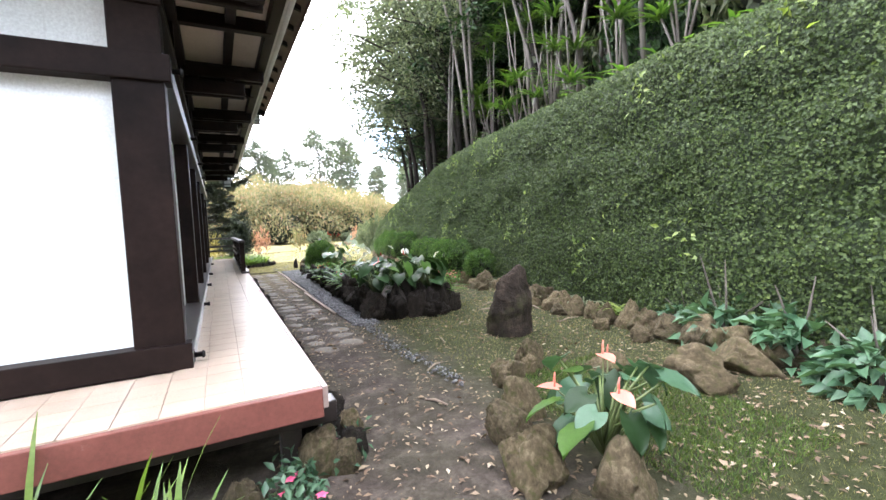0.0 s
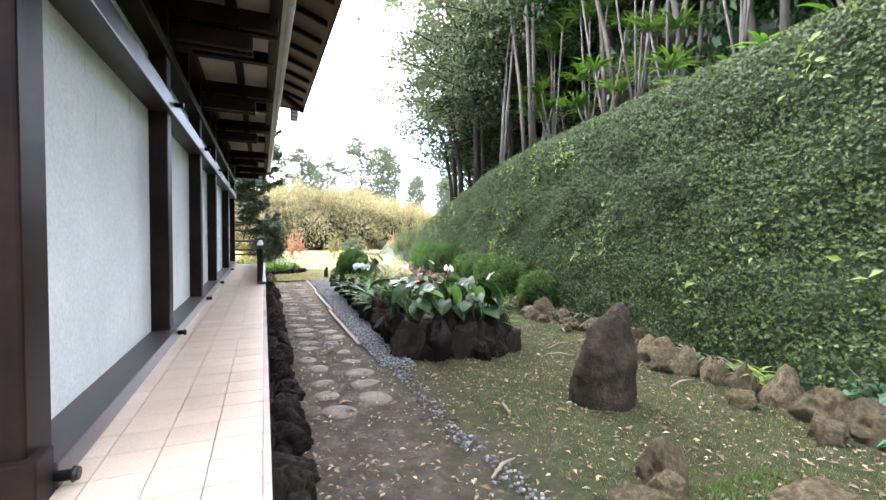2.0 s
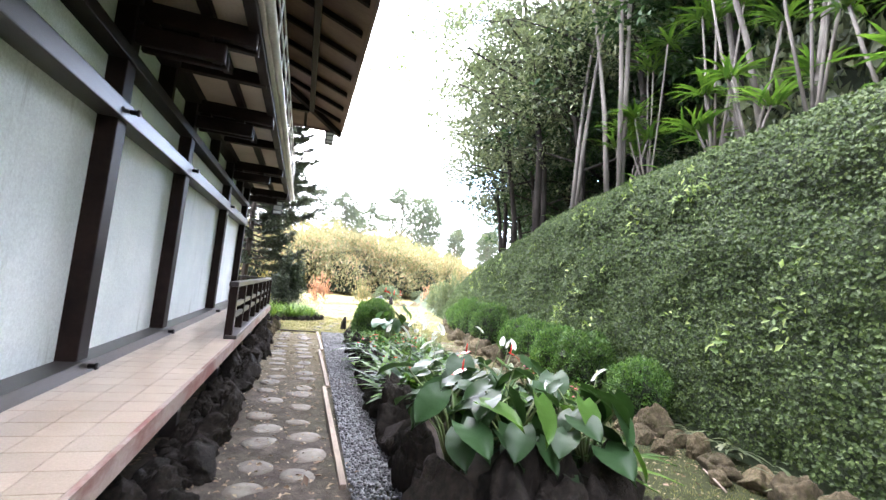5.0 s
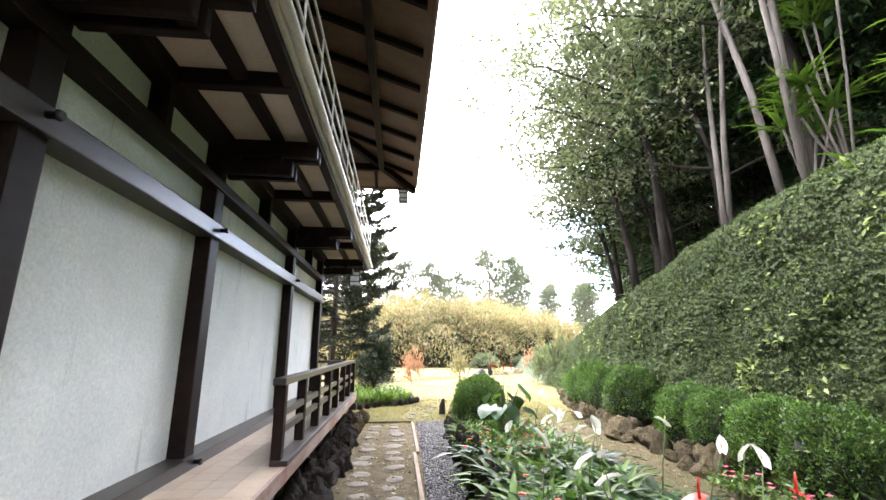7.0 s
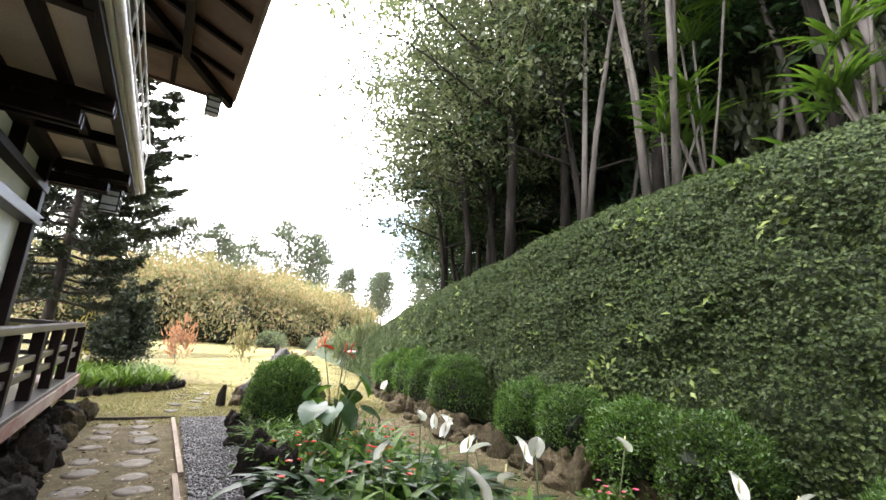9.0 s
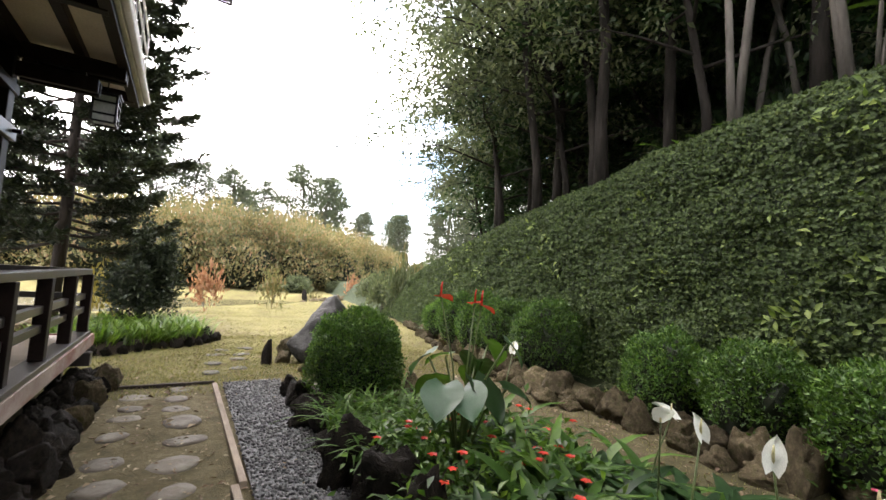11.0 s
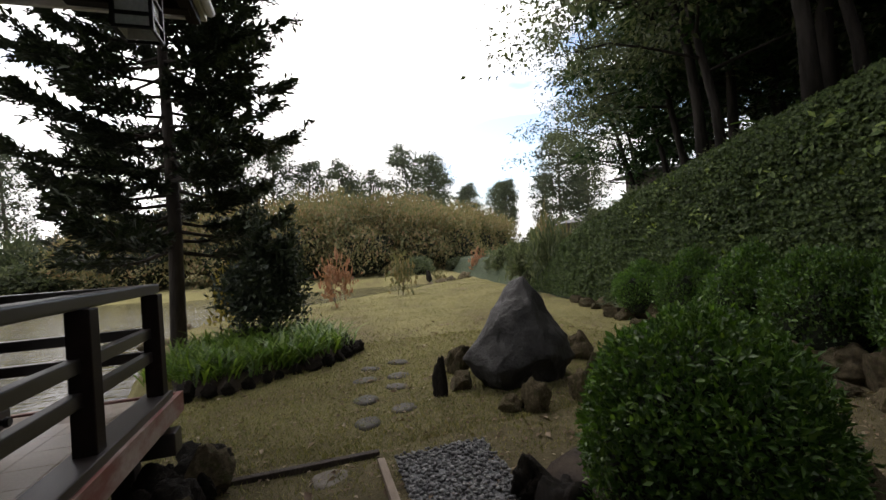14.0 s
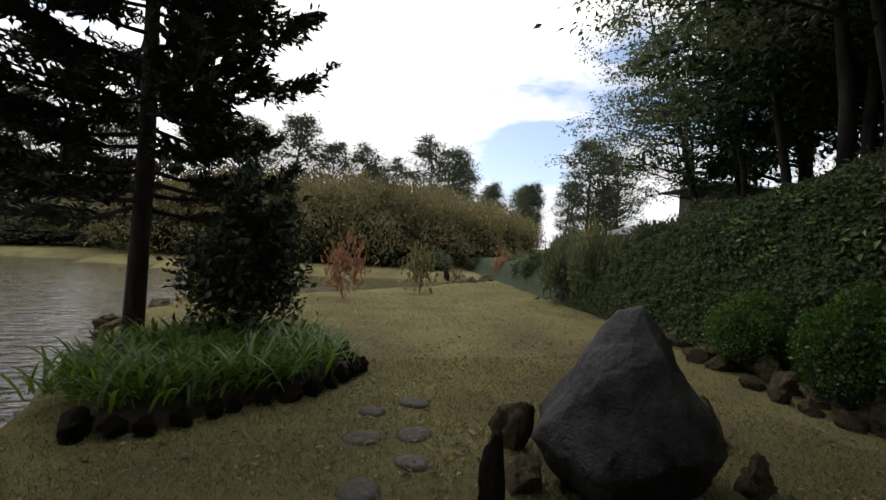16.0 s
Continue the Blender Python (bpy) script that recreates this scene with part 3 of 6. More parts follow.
for y in POSTS:
    for side in (-1, 1):
        c = y + side * 0.068
        part("bracket_beam", boxed(WX + 0.05, 0.64, c - 0.036, c + 0.036, 3.32, 3.48, 0.014), WOOD_DARK, house)
        part("bracket_beam", boxed(WX + 0.05, 0.42, c - 0.034, c + 0.034, 3.13, 3.28, 0.014), WOOD_DARK, house)
    for x in (-0.12, 0.26, 0.57):
        part("bearing_block", boxed(x - 0.05, x + 0.05, y - 0.108, y + 0.108, 3.281, 3.319, 0.004) if x < 0.5 else boxed(x - 0.04, x + 0.04, y - 0.03, y + 0.03, 3.34, 3.46, 0.004), WOOD_DARK, house)
    part("bearing_block", boxed(0.3, 0.38, y - 0.032, y + 0.032, 3.15, 3.26, 0.004), WOOD_DARK, house)
part("purlin", boxed(0.2, 0.29, 2.4, 16.9, 3.47, 3.56, 0.008), WOOD_DARK, house)
part("edge_beam", boxed(0.56, 0.66, 2.36, 16.94, 3.44, 3.56, 0.008), WOOD_DARK, house)
part("fascia", boxed(0.66, 0.70, 2.34, 16.96, 3.5, 3.72, 0.006), FASCIA, house, "pale painted fascia board")
part("gutter", tubed([(0.735, 2.34, 3.56), (0.735, 16.96, 3.56)], [0.04, 0.04], 10), FASCIA, house, "pale round gutter")
part("fascia", boxed(-6.9, 0.7, 16.96, 17.0, 3.5, 3.72, 0.006), FASCIA, house)
for y in np.arange(2.5, 17, 0.72):
    part("baluster", tubed([(0.68, y, 3.7), (0.68, y, 4.42)], [0.012, 0.012], 6), METAL, house)
for z in (3.95, 4.18, 4.42):
    part("balcony_rail", tubed([(0.68, 2.4, z), (0.68, 16.95, z)], [0.014, 0.014], 6), METAL, house, "thin white metal rail")
part("upper_wall", boxed(-6.2, -0.25, 3.4, 15.8, 3.68, 6.2, 0), WOOD_DARK, house, "dark boarded upper storey wall")
# hipped roof: underside boards, rafters, edge
EX0, EX1, EY0, EY1, EZ0, ERISE = -7.9, 1.84, 1.9, 17.0, 5.72, 0.36
RX0, RX1 = -5.2, -0.9


def roof_z(d):
    return EZ0 + ERISE * d


for nm, mt, lift in (("roof_boarding", ROOF_BOARD, 0.0), ("roof_covering", ROOF_TILE, 0.14)):
    bm = bmesh.new()
    d = 2.9
    lo = [bm.verts.new((x, y, EZ0 + lift)) for x, y in ((EX0, EY0), (EX1, EY0), (EX1, EY1), (EX0, EY1))]
    hi = [bm.verts.new((x, y, roof_z(d) + lift)) for x, y in ((EX0 + d, EY0 + d), (EX1 - d, EY0 + d), (EX1 - d, EY1 - d), (EX0 + d, EY1 - d))]
    for i in range(4):
        bm.faces.new((lo[i], lo[(i + 1) % 4], hi[(i + 1) % 4], hi[i]))
    bm.faces.new(hi)
    part(nm, bm, mt, house)


def sloped(xa, ya, xb, yb, za, zb, w, h):
    """A rafter from the eave (a) up to (b)."""
    bm = bmesh.new()
    d = Vector((xb - xa, yb - ya, 0)).normalized()
    s = Vector((-d.y, d.x, 0)) * w / 2
    c = [Vector((xa, ya, za)), Vector((xb, yb, zb))]
    ring = [[bm.verts.new(p + s + Vector((0, 0, k))) for k in (0, -h)] + [bm.verts.new(p - s + Vector((0, 0, k))) for k in (-h, 0)] for p in c]
    for k in range(4):
        bm.faces.new((ring[0][k], ring[0][(k + 1) % 4], ring[1][(k + 1) % 4], ring[1][k]))
    bm.faces.new(ring[0]), bm.faces.new(ring[1])
    return bm


for y in np.arange(EY0 + 0.6, EY1 - 0.3, 0.9):
    reach = min(2.2, y - EY0 - 0.1, EY1 - y - 0.1)
    if reach > 0.3:
        part("rafter", sloped(EX1 - 0.12, y, EX1 - reach, y, roof_z(0.12) - 0.003, roof_z(reach) - 0.003, 0.075, 0.1), WOOD_DARK, house)
for x in np.arange(EX0 + 0.6, EX1 - 0.3, 0.9):
    reach = min(1.6, x - EX0 - 0.1, EX1 - x - 0.1)
    for ye, sg in ((EY1, -1), (EY0, 1)):
        part("rafter", sloped(x, ye + sg * 0.12, x, ye + sg * reach, roof_z(0.12) - 0.003, roof_z(reach) - 0.003, 0.075, 0.1), WOOD_DARK, house)
part("purlin", boxed(EX1 - 0.95, EX1 - 0.83, EY0 + 0.95, EY1 - 0.95, roof_z(0.83) - 0.2, roof_z(0.83) - 0.03, 0.01), WOOD_DARK, house)
part("purlin", boxed(EX0 + 0.95, EX1 - 0.95, EY1 - 0.95, EY1 - 0.83, roof_z(0.83) - 0.2, roof_z(0.83) - 0.03, 0.01), WOOD_DARK, house)
part("hip_rafter", sloped(EX1 - 0.05, EY1 - 0.05, EX1 - 2.0, EY1 - 2.0, roof_z(0.05), roof_z(2.0), 0.12, 0.18), WOOD_DARK, house)
part("hip_rafter", sloped(EX1 - 0.05, EY0 + 0.05, EX1 - 2.0, EY0 + 2.0, roof_z(0.05), roof_z(2.0), 0.12, 0.18), WOOD_DARK, house)
for off, z0, z1 in ((0.0, 0.0, 0.17), (0.03, 0.09, 0.2)):
    part("eave_board", boxed(EX1 + off - 0.03, EX1 + off, EY0 - off, EY1 + off, EZ0 - 0.05 + z0, EZ0 + z1, 0.005), ROOF_BOARD, house)
    part("eave_board", boxed(EX0 - off, EX1 + off - 0.034, EY1 + off - 0.03, EY1 + off, EZ0 - 0.05 + z0, EZ0 + z1, 0.005), ROOF_BOARD, house)
    part("eave_board", boxed(EX0 - off, EX1 + off - 0.034, EY0 - off, EY0 - off + 0.03, EZ0 - 0.05 + z0, EZ0 + z1, 0.005), ROOF_BOARD, house)


def lantern(x, y, z, hang):
    """A square iron lantern with frosted panes, hung from a chain; z is its middle."""
    t = thing("hanging_lantern", x, y, z - 0.17, "square black iron lantern with frosted panes hanging from the eave", "lantern", "lanterns of the tea house")
    w, h2 = 0.11, 0.16
    for sx in (-1, 1):
        for sy in (-1, 1):
            part("corner_bar", boxed(x + sx * w - 0.012, x + sx * w + 0.012, y + sy * w - 0.012, y + sy * w + 0.012, z - h2, z + h2, 0.002), IRON, t)
    for k, zz in enumerate((z - h2, z - 0.07, z + 0.07, z + h2)):
        for sy in (-1, 1):
            part("cross_bar", boxed(x - w, x + w, y + sy * w - 0.009, y + sy * w + 0.009, zz - 0.01, zz + 0.01, 0.001), IRON, t)
            part("cross_bar", boxed(x + sy * w - 0.009, x + sy * w + 0.009, y - w, y + w, zz - 0.0095, zz + 0.0095, 0.001), IRON, t)
    for sy in (-1, 1):
        part("pane", boxed(x - w + 0.013, x + w - 0.013, y + sy * (w - 0.012) - 0.002, y + sy * (w - 0.012) + 0.002, z - h2 + 0.012, z + h2 - 0.012, 0), LAMP_GLASS, t, "frosted glass pane")
        part("pane", boxed(x + sy * (w - 0.012) - 0.002, x + sy * (w - 0.012) + 0.002, y - w + 0.017, y + w - 0.017, z - h2 + 0.012, z + h2 - 0.012, 0), LAMP_GLASS, t, "frosted glass pane")
    part("cap", boxed(x - w - 0.03, x + w + 0.03, y - w - 0.03, y + w + 0.03, z + h2 + 0.01, z + h2 + 0.03, 0.004), IRON, t)
    part("chain", tubed([(x, y, z + h2 + 0.02), (x, y, hang)], [0.008, 0.008], 6), IRON, t)


lantern(1.5, 16.75, 5.4, 5.8)
lantern(0.42, 16.2, 3.12, 3.57)

# ---- veranda ----
DZ = 0.575


def deck_edge(y):
    return 0.51 + 0.005 * (y - 2.5)


veranda = thing("veranda", 0.1, 9.3, 0, "raised veranda paved with pink-beige tiles on timber posts", "veranda")
bm = bmesh.new()
vs = [bm.verts.new(p) for z in (DZ - 0.115, DZ - 0.012) for p in ((-7, 2.52, z), (deck_edge(2.52) - 0.03, 2.52, z), (deck_edge(16.05) - 0.03, 16.05, z), (-7, 16.05, z))]
for q in ((0, 3, 2, 1), (4, 5, 6, 7), (0, 1, 5, 4), (1, 2, 6, 5), (2, 3, 7, 6), (3, 0, 4, 7)):
    bm.faces.new([vs[i] for i in q])
part("deck_slab", bm, GROUT, veranda)
bm = bmesh.new()
vs = []
for z in (DZ - 0.12, DZ + 0.004):
    for p in ((deck_edge(2.5) - 0.03, 2.49), (deck_edge(2.5), 2.49), (deck_edge(16.08), 16.08), (deck_edge(16.08) - 0.03, 16.08)):
        vs.append(bm.verts.new((*p, z)))
for q in ((0, 3, 2, 1), (4, 5, 6, 7), (0, 1, 5, 4), (1, 2, 6, 5), (2, 3, 7, 6), (3, 0, 4, 7)):
    bm.faces.new([vs[i] for i in q])
part("edge_board", bm, EDGE, veranda, "worn painted edge board, paint flaking")
part("edge_board", boxed(-7, deck_edge(2.5) - 0.032, 2.47, 2.515, DZ - 0.165, DZ + 0.002, 0.006), OXIDE, veranda, "red oxide painted edge board")
part("edge_board", boxed(-7, deck_edge(16) - 0.032, 16.052, 16.09, DZ - 0.165, DZ + 0.002, 0.006), OXIDE, veranda)
for y in (2.75, 4.6, 6.5, 8.4, 10.2, 12.0, 13.9, 15.85):
    part("support_post", boxed(0.26, 0.38, y - 0.06, y + 0.06, -0.05, DZ - 0.14, 0.008), WOOD_GREY, veranda)
    part("bearer", boxed(-2.0, 0.6 if y in (2.75, 15.85) else 0.42, y - 0.07, y + 0.07, DZ - 0.3, DZ - 0.166, 0.01), WOOD_GREY, veranda)
for x in (-1.0, -2.6):
    part("support_post", boxed(x - 0.06, x + 0.06, 2.7, 2.82, -0.05, DZ - 0.14, 0.008), WOOD_GREY, veranda)
# plain block in the soil colour fills the space under the floor
part("underfloor_block", boxed(-6.5, -0.3, 3.3, 15.9, -0.05, 0.43, 0), SOIL, veranda, "dark block filling the space under the floor")

# balustrade along the outer edge and round its end
rail = thing("veranda_railing", 0.4, 13, DZ, "low dark timber railing on the veranda", "railing")
RX = 0.45
ys = [10.12 + 5.76 / 7 * k for k in range(8)]
for y in ys:
    dx = 0.0075 * (y - 10)
    part("post", boxed(RX + dx - 0.045, RX + dx + 0.045, y - 0.045, y + 0.045, DZ - 0.012, 1.23, 0.008), WOOD_DARK, rail)
bm = boxed(RX - 0.05, RX + 0.06, 10.0, 15.98, 1.23, 1.29, 0.01)
part("handrail", bm, WOOD_GREY, rail, "weathered top rail")
for z in (0.86, 1.0):
    part("rail", boxed(RX - 0.005, RX + 0.045, 10.12, 15.88, z - 0.03, z + 0.03, 0.006), WOOD_GREY, rail)
for x in (-0.5, -1.4, -2.3, -3.2):
    part("post", boxed(x - 0.045, x + 0.045, 15.85, 15.94, DZ - 0.012, 1.23, 0.008), WOOD_DARK, rail)
part("handrail", boxed(-4.0, RX - 0.055, 15.845, 15.95, 1.232, 1.288, 0.01), WOOD_GREY, rail)
for z in (0.86, 1.0):
    part("rail", boxed(-4.0, RX - 0.01, 15.87, 15.92, z - 0.03, z + 0.03, 0.006), WOOD_GREY, rail)
part("kerb_rail", boxed(RX - 0.04, deck_edge(13) - 0.005, 10.05, 15.95, DZ + 0.006, DZ + 0.05, 0.008), WOOD_GREY, rail)

# ---- rocks ----


def rock_mesh(name, seed, material, rough=0.5, flat=0.0, sub=4, pointed=0.0):
    bm = bmesh.new()
    bmesh.ops.create_icosphere(bm, subdivisions=sub, radius=1.0)
    o = Vector((seed * 3.7, seed * 1.9, seed * 5.3))
    cuts = [(Vector((math.sin(seed * 7 + k * 2.4), math.cos(seed * 5 + k * 1.7), math.sin(k * 3.1 + seed) * 0.7)).normalized(), 0.62 + 0.06 * k) for k in range(6)]
    for v in bm.verts:
        p = v.co.copy()
        p *= 1 + rough * noise.noise(p * 1.1 + o) + rough * 0.6 * noise.noise(p * 2.7 + o) + rough * 0.32 * noise.noise(p * 6 + o) + rough * 0.16 * noise.noise(p * 13 + o)
        for n, d in cuts:
            e = p.dot(n) - d
            if e > 0:
                p -= n * e * 0.95
        if pointed and p.z > 0:
            k = 1 - pointed * min(p.z, 1.0)
            p.x *= k
            p.y *= k
        if flat and p.z > 0.55:
            p.z = 0.55 + (p.z - 0.55) * (1 - flat)
        v.co = p
    for f in bm.faces:
        f.smooth = True
    return to_mesh(name, bm, material)


ROCKS = [rock_mesh("rock", i + 1, STONE) for i in range(8)]
DARK_ROCKS = [rock_mesh("rock", i + 21, STONE_DARK, 0.5) for i in range(8)]
R_PATH = "mossy rounded garden stone bedded in the earth"


def rock(kind, x, y, sx, sy, sz, label=R_PATH, category="stone", group="", sink=0.25, rz=None, z=None, name="garden_stone", tilt=8):
    me = kind[int(rng.integers(len(kind)))] if isinstance(kind, list) else kind
    zz = float(ground_z(x, y)) if z is None else z
    r = rng.uniform(0, 360) if rz is None else rz
    return placed(name, me, scaled(x, y, zz + sz * (1 - 2 * sink) * 0.75, sx, sy, sz, rng.uniform(-tilt, tilt), rng.uniform(-tilt, tilt), r), label, category, group)


# dark stones heaped along the veranda's foot
for y in np.arange(2.75, 16.3, 0.21):
    e = deck_edge(y)
    s = rng.uniform(0.09, 0.17)
    rock(DARK_ROCKS, e + 0.1 + rng.uniform(-0.05, 0.07), y, s, s * rng.uniform(0.8, 1.2), s * rng.uniform(0.8, 1.1), "dark lava stone heaped along the foot of the veranda", group="stones along the veranda")
    s = rng.uniform(0.07, 0.13)
    rock(DARK_ROCKS, e - 0.05 + rng.uniform(-0.06, 0.03), y + 0.12, s, s, s * rng.uniform(0.8, 1.3), "dark lava stone heaped along the foot of the veranda", group="stones along the veranda", sink=-0.1)
for x, y, sx, sy, sz in ((0.74, 15.85, 0.17, 0.16, 0.2), (0.68, 15.3, 0.14, 0.16, 0.16), (0.68, 14.5, 0.13, 0.15, 0.15)):
    rock(ROCKS, x, y, sx, sy, sz, "broad brown stone at the corner of the veranda", group="stones along the veranda")
# stone edging of the island bed


def bed_left(y):
    return 2.03 + 0.042 * (y - 6.5)


def bed_right(y):
    return np.interp(y, [6.5, 7.2, 8.2, 10, 12, 13.2, 14.4, 15.2], [3.45, 3.6, 3.8, 3.85, 3.7, 3.6, 3.5, 3.3])


BLACK_ROCKS = [rock_mesh("rock", i + 61, STONE_DARK, 0.52) for i in range(5)]
for x, y, sx, sy, sz in ((2.2, 6.62, 0.22, 0.25, 0.3), (2.5, 6.45, 0.25, 0.22, 0.31), (2.82, 6.42, 0.24, 0.2, 0.26), (3.08, 6.4, 0.2, 0.2, 0.28), (3.3, 6.5, 0.2, 0.22, 0.34), (3.5, 6.72, 0.2, 0.24, 0.27),
                         (2.35, 6.4, 0.13, 0.12, 0.15), (2.98, 6.22, 0.13, 0.12, 0.14), (3.5, 6.38, 0.12, 0.12, 0.18), (2.68, 6.62, 0.2, 0.2, 0.38), (3.0, 6.65, 0.2, 0.2, 0.36), (3.22, 6.25, 0.1, 0.1, 0.12)):
    rock(BLACK_ROCKS, x, y, sx, sy, sz, "rugged black stone edging the raised planting bed", group="stones round the bed", sink=0.16, tilt=14)
for y in np.arange(6.9, 15.2, 0.31):
    s = rng.uniform(0.1, 0.2)
    rock(BLACK_ROCKS, bed_left(y) + 0.15 + rng.uniform(-0.05, 0.05), y, s * 1.0, s * 1.25, rng.uniform(0.18, 0.33) * (0.6 if y > 13 else 1), "dark stone edging the raised planting bed", group="stones round the bed", sink=0.18)
    s = rng.uniform(0.12, 0.18)
    rock(ROCKS, bed_right(y) + rng.uniform(-0.06, 0.06), y, s, s * 1.1, rng.uniform(0.16, 0.24), "mossy stone edging the raised planting bed", group="stones round the bed", sink=0.2)
# row at the foot of the bank
for y in np.arange(2.2, 21.5, 0.34):
    x = float(np.interp(y, [2, 4, 6, 8, 10, 13, 16, 18, 21.5], [4.55, 4.75, 5.1, 5.35, 5.6, 5.55, 5.9, 6.5, 7.6]))
    big = 1.25 if 10.5 < y < 19 else 1.0
    s = rng.uniform(0.11, 0.21) * big
    rock(ROCKS, x + rng.uniform(-0.1, 0.1), y, s, s * rng.uniform(0.8, 1.3), s * rng.uniform(0.8, 1.4), "mossy brown stone in the row below the bank", group="stones below the bank")
    if rng.random() < 0.6:
        s = rng.uniform(0.09, 0.16)
        rock(ROCKS, x - 0.26 + rng.uniform(-0.1, 0.06), y + 0.15, s, s * 1.2, s * 0.8, "small mossy brown stone in the row below the bank", group="stones below the bank")
for x, y, sx, sy, sz in ((5.3, 3.55, 0.38, 0.3, 0.26), (4.75, 2.85, 0.28, 0.3, 0.2), (4.3, 2.25, 0.26, 0.24, 0.2), (3.6, 2.2, 0.3, 0.25, 0.2), (4.9, 3.2, 0.22, 0.2, 0.17), (5.0, 1.9, 0.3, 0.26, 0.18)):
    rock(ROCKS, x, y, sx, sy, sz, "broad moss-grown stone on the earth below the bank", group="stones below the bank")
# stones round the near flowering clump
for x, y, sx, sy, sz in ((1.55, 1.92, 0.17, 0.19, 0.24), (1.8, 1.5, 0.17, 0.17, 0.2), (2.0, 2.6, 0.14, 0.16, 0.2), (2.25, 3.15, 0.17, 0.17, 0.15), (2.75, 3.45, 0.17, 0.14, 0.22),
                         (1.65, 2.3, 0.13, 0.15, 0.2), (1.5, 1.45, 0.15, 0.13, 0.12), (2.6, 3.3, 0.1, 0.1, 0.11), (3.3, 2.9, 0.22, 0.16, 0.13)):
    rock(ROCKS, x, y, sx, sy, sz, "mossy stone ringing the flowering clump", group="stones round the clump")
STANDING = rock_mesh("standing_stone", 44, STONE_DARK, 0.3, 0, 4, 0.35)
# the pointed boulder


def hull_stone(points, x, y, grain=0.045, blunt=0.022):
    """A split stone: the hull of a few corners, blunted and roughened."""
    bm = bmesh.new()
    for p in points:
        bm.verts.new(p)
    bmesh.ops.convex_hull(bm, input=bm.verts)
    loose = [v for v in bm.verts if not v.link_faces]
    bmesh.ops.delete(bm, geom=loose, context="VERTS")
    bmesh.ops.bevel(bm, geom=list(bm.edges), offset=blunt, segments=2, affect="EDGES", profile=0.5)
    bmesh.ops.triangulate(bm, faces=bm.faces)
    for _ in range(3):
        long = [e for e in bm.edges if e.calc_length() > 0.05]
        bmesh.ops.subdivide_edges(bm, edges=long, cuts=1)
        bmesh.ops.triangulate(bm, faces=bm.faces)
    for v in bm.verts:
        c = v.co.copy()
        v.co += (c - Vector((0, 0, 0.35))).normalized() * grain * (noise.noise(c * 3.1) + 0.55 * noise.noise(c * 8) + 0.4 * noise.noise(c * 19))
        v.co += Vector((x, y, 0))
    for f in bm.faces:
        f.smooth = True
    return bm


bm = hull_stone([(0.12, 0.02, 1.07), (0.22, 0.12, 1.0), (0.02, 0.16, 0.98), (-0.58, 0.0, 0.3), (-0.42, -0.4, 0.2), (0.1, -0.5, 0.32), (0.5, -0.35, 0.22), (0.62, 0.0, 0.33), (0.45, 0.4, 0.3), (-0.3, 0.45, 0.3),
                 (-0.36, -0.05, -0.06), (-0.25, -0.28, -0.06), (0.3, -0.28, -0.06), (0.4, 0.0, -0.06), (0.0, 0.35, -0.06), (-0.26, -0.14, 0.66), (0.36, -0.08, 0.72), (0.08, -0.26, 0.78)], 3.42, 16.95)
single("pointed_boulder", bm, BOULDER, "large dark grey boulder with a pointed top", "boulder")
bm = hull_stone([(-0.27, 0.16, -0.1), (-0.2, -0.08, -0.1), (0.06, -0.26, -0.1), (0.3, -0.16, -0.1), (0.3, 0.12, -0.1), (0.0, 0.25, -0.1), (-0.25, 0.1, 0.3), (-0.2, -0.03, 0.52), (0.08, -0.2, 0.42), (0.33, -0.1, 0.45),
                 (0.3, 0.12, 0.5), (-0.11, 0.02, 0.74), (0.1, -0.06, 0.87), (0.2, 0.0, 0.92), (0.31, -0.02, 0.83), (0.24, 0.1, 0.8), (-0.02, 0.12, 0.6)], 3.28, 4.54, 0.04, 0.03)
single("standing_stone", bm, STONE_BROWN, "tall upright dark stone with mossy flanks set in the lawn", "stone")
for x, y, sx, sy, sz in ((2.55, 16.83, 0.085, 0.07, 0.27), (2.78, 16.95, 0.14, 0.12, 0.11), (2.95, 17.5, 0.15, 0.13, 0.25), (4.42, 17.3, 0.17, 0.15, 0.22), (2.95, 16.2, 0.1, 0.1, 0.1),
                         (3.15, 16.1, 0.13, 0.12, 0.16), (3.6, 16.15, 0.11, 0.1, 0.17), (3.9, 16.3, 0.12, 0.1, 0.12), (4.1, 16.6, 0.1, 0.1, 0.14)):
    rock(ROCKS if sz != 0.27 else STANDING, x, y, sx, sy, sz, "small upright stone standing beside the boulder", group="stones round the boulder")

# ---- stepping stones, edging, gravel ----


def slab_mesh(seed, material=STEP):
    bm = bmesh.new()
    n = 14
    rr = [1 + 0.14 * noise.noise(Vector((math.cos(k * math.tau / n) * 1.3 + seed * 5, math.sin(k * math.tau / n) * 1.3, seed))) for k in range(n)]
    rings = [[bm.verts.new((r * rr[k] * math.cos(k * math.tau / n), r * rr[k] * math.sin(k * math.tau / n), z)) for k in range(n)] for r, z in ((1, -0.06), (1, 0.012), (0.93, 0.03), (0.5, 0.034))]
    for a, b2 in zip(rings, rings[1:]):
        for k in range(n):
            bm.faces.new((a[k], a[(k + 1) % n], b2[(k + 1) % n], b2[k])).smooth = True
    bm.faces.new(rings[-1])
    return to_mesh("stepping_stone", bm, material)


SLABS = [slab_mesh(i) for i in range(6)]
DAMP_SLABS = [slab_mesh(i + 9, STEP_DARK) for i in range(6)]
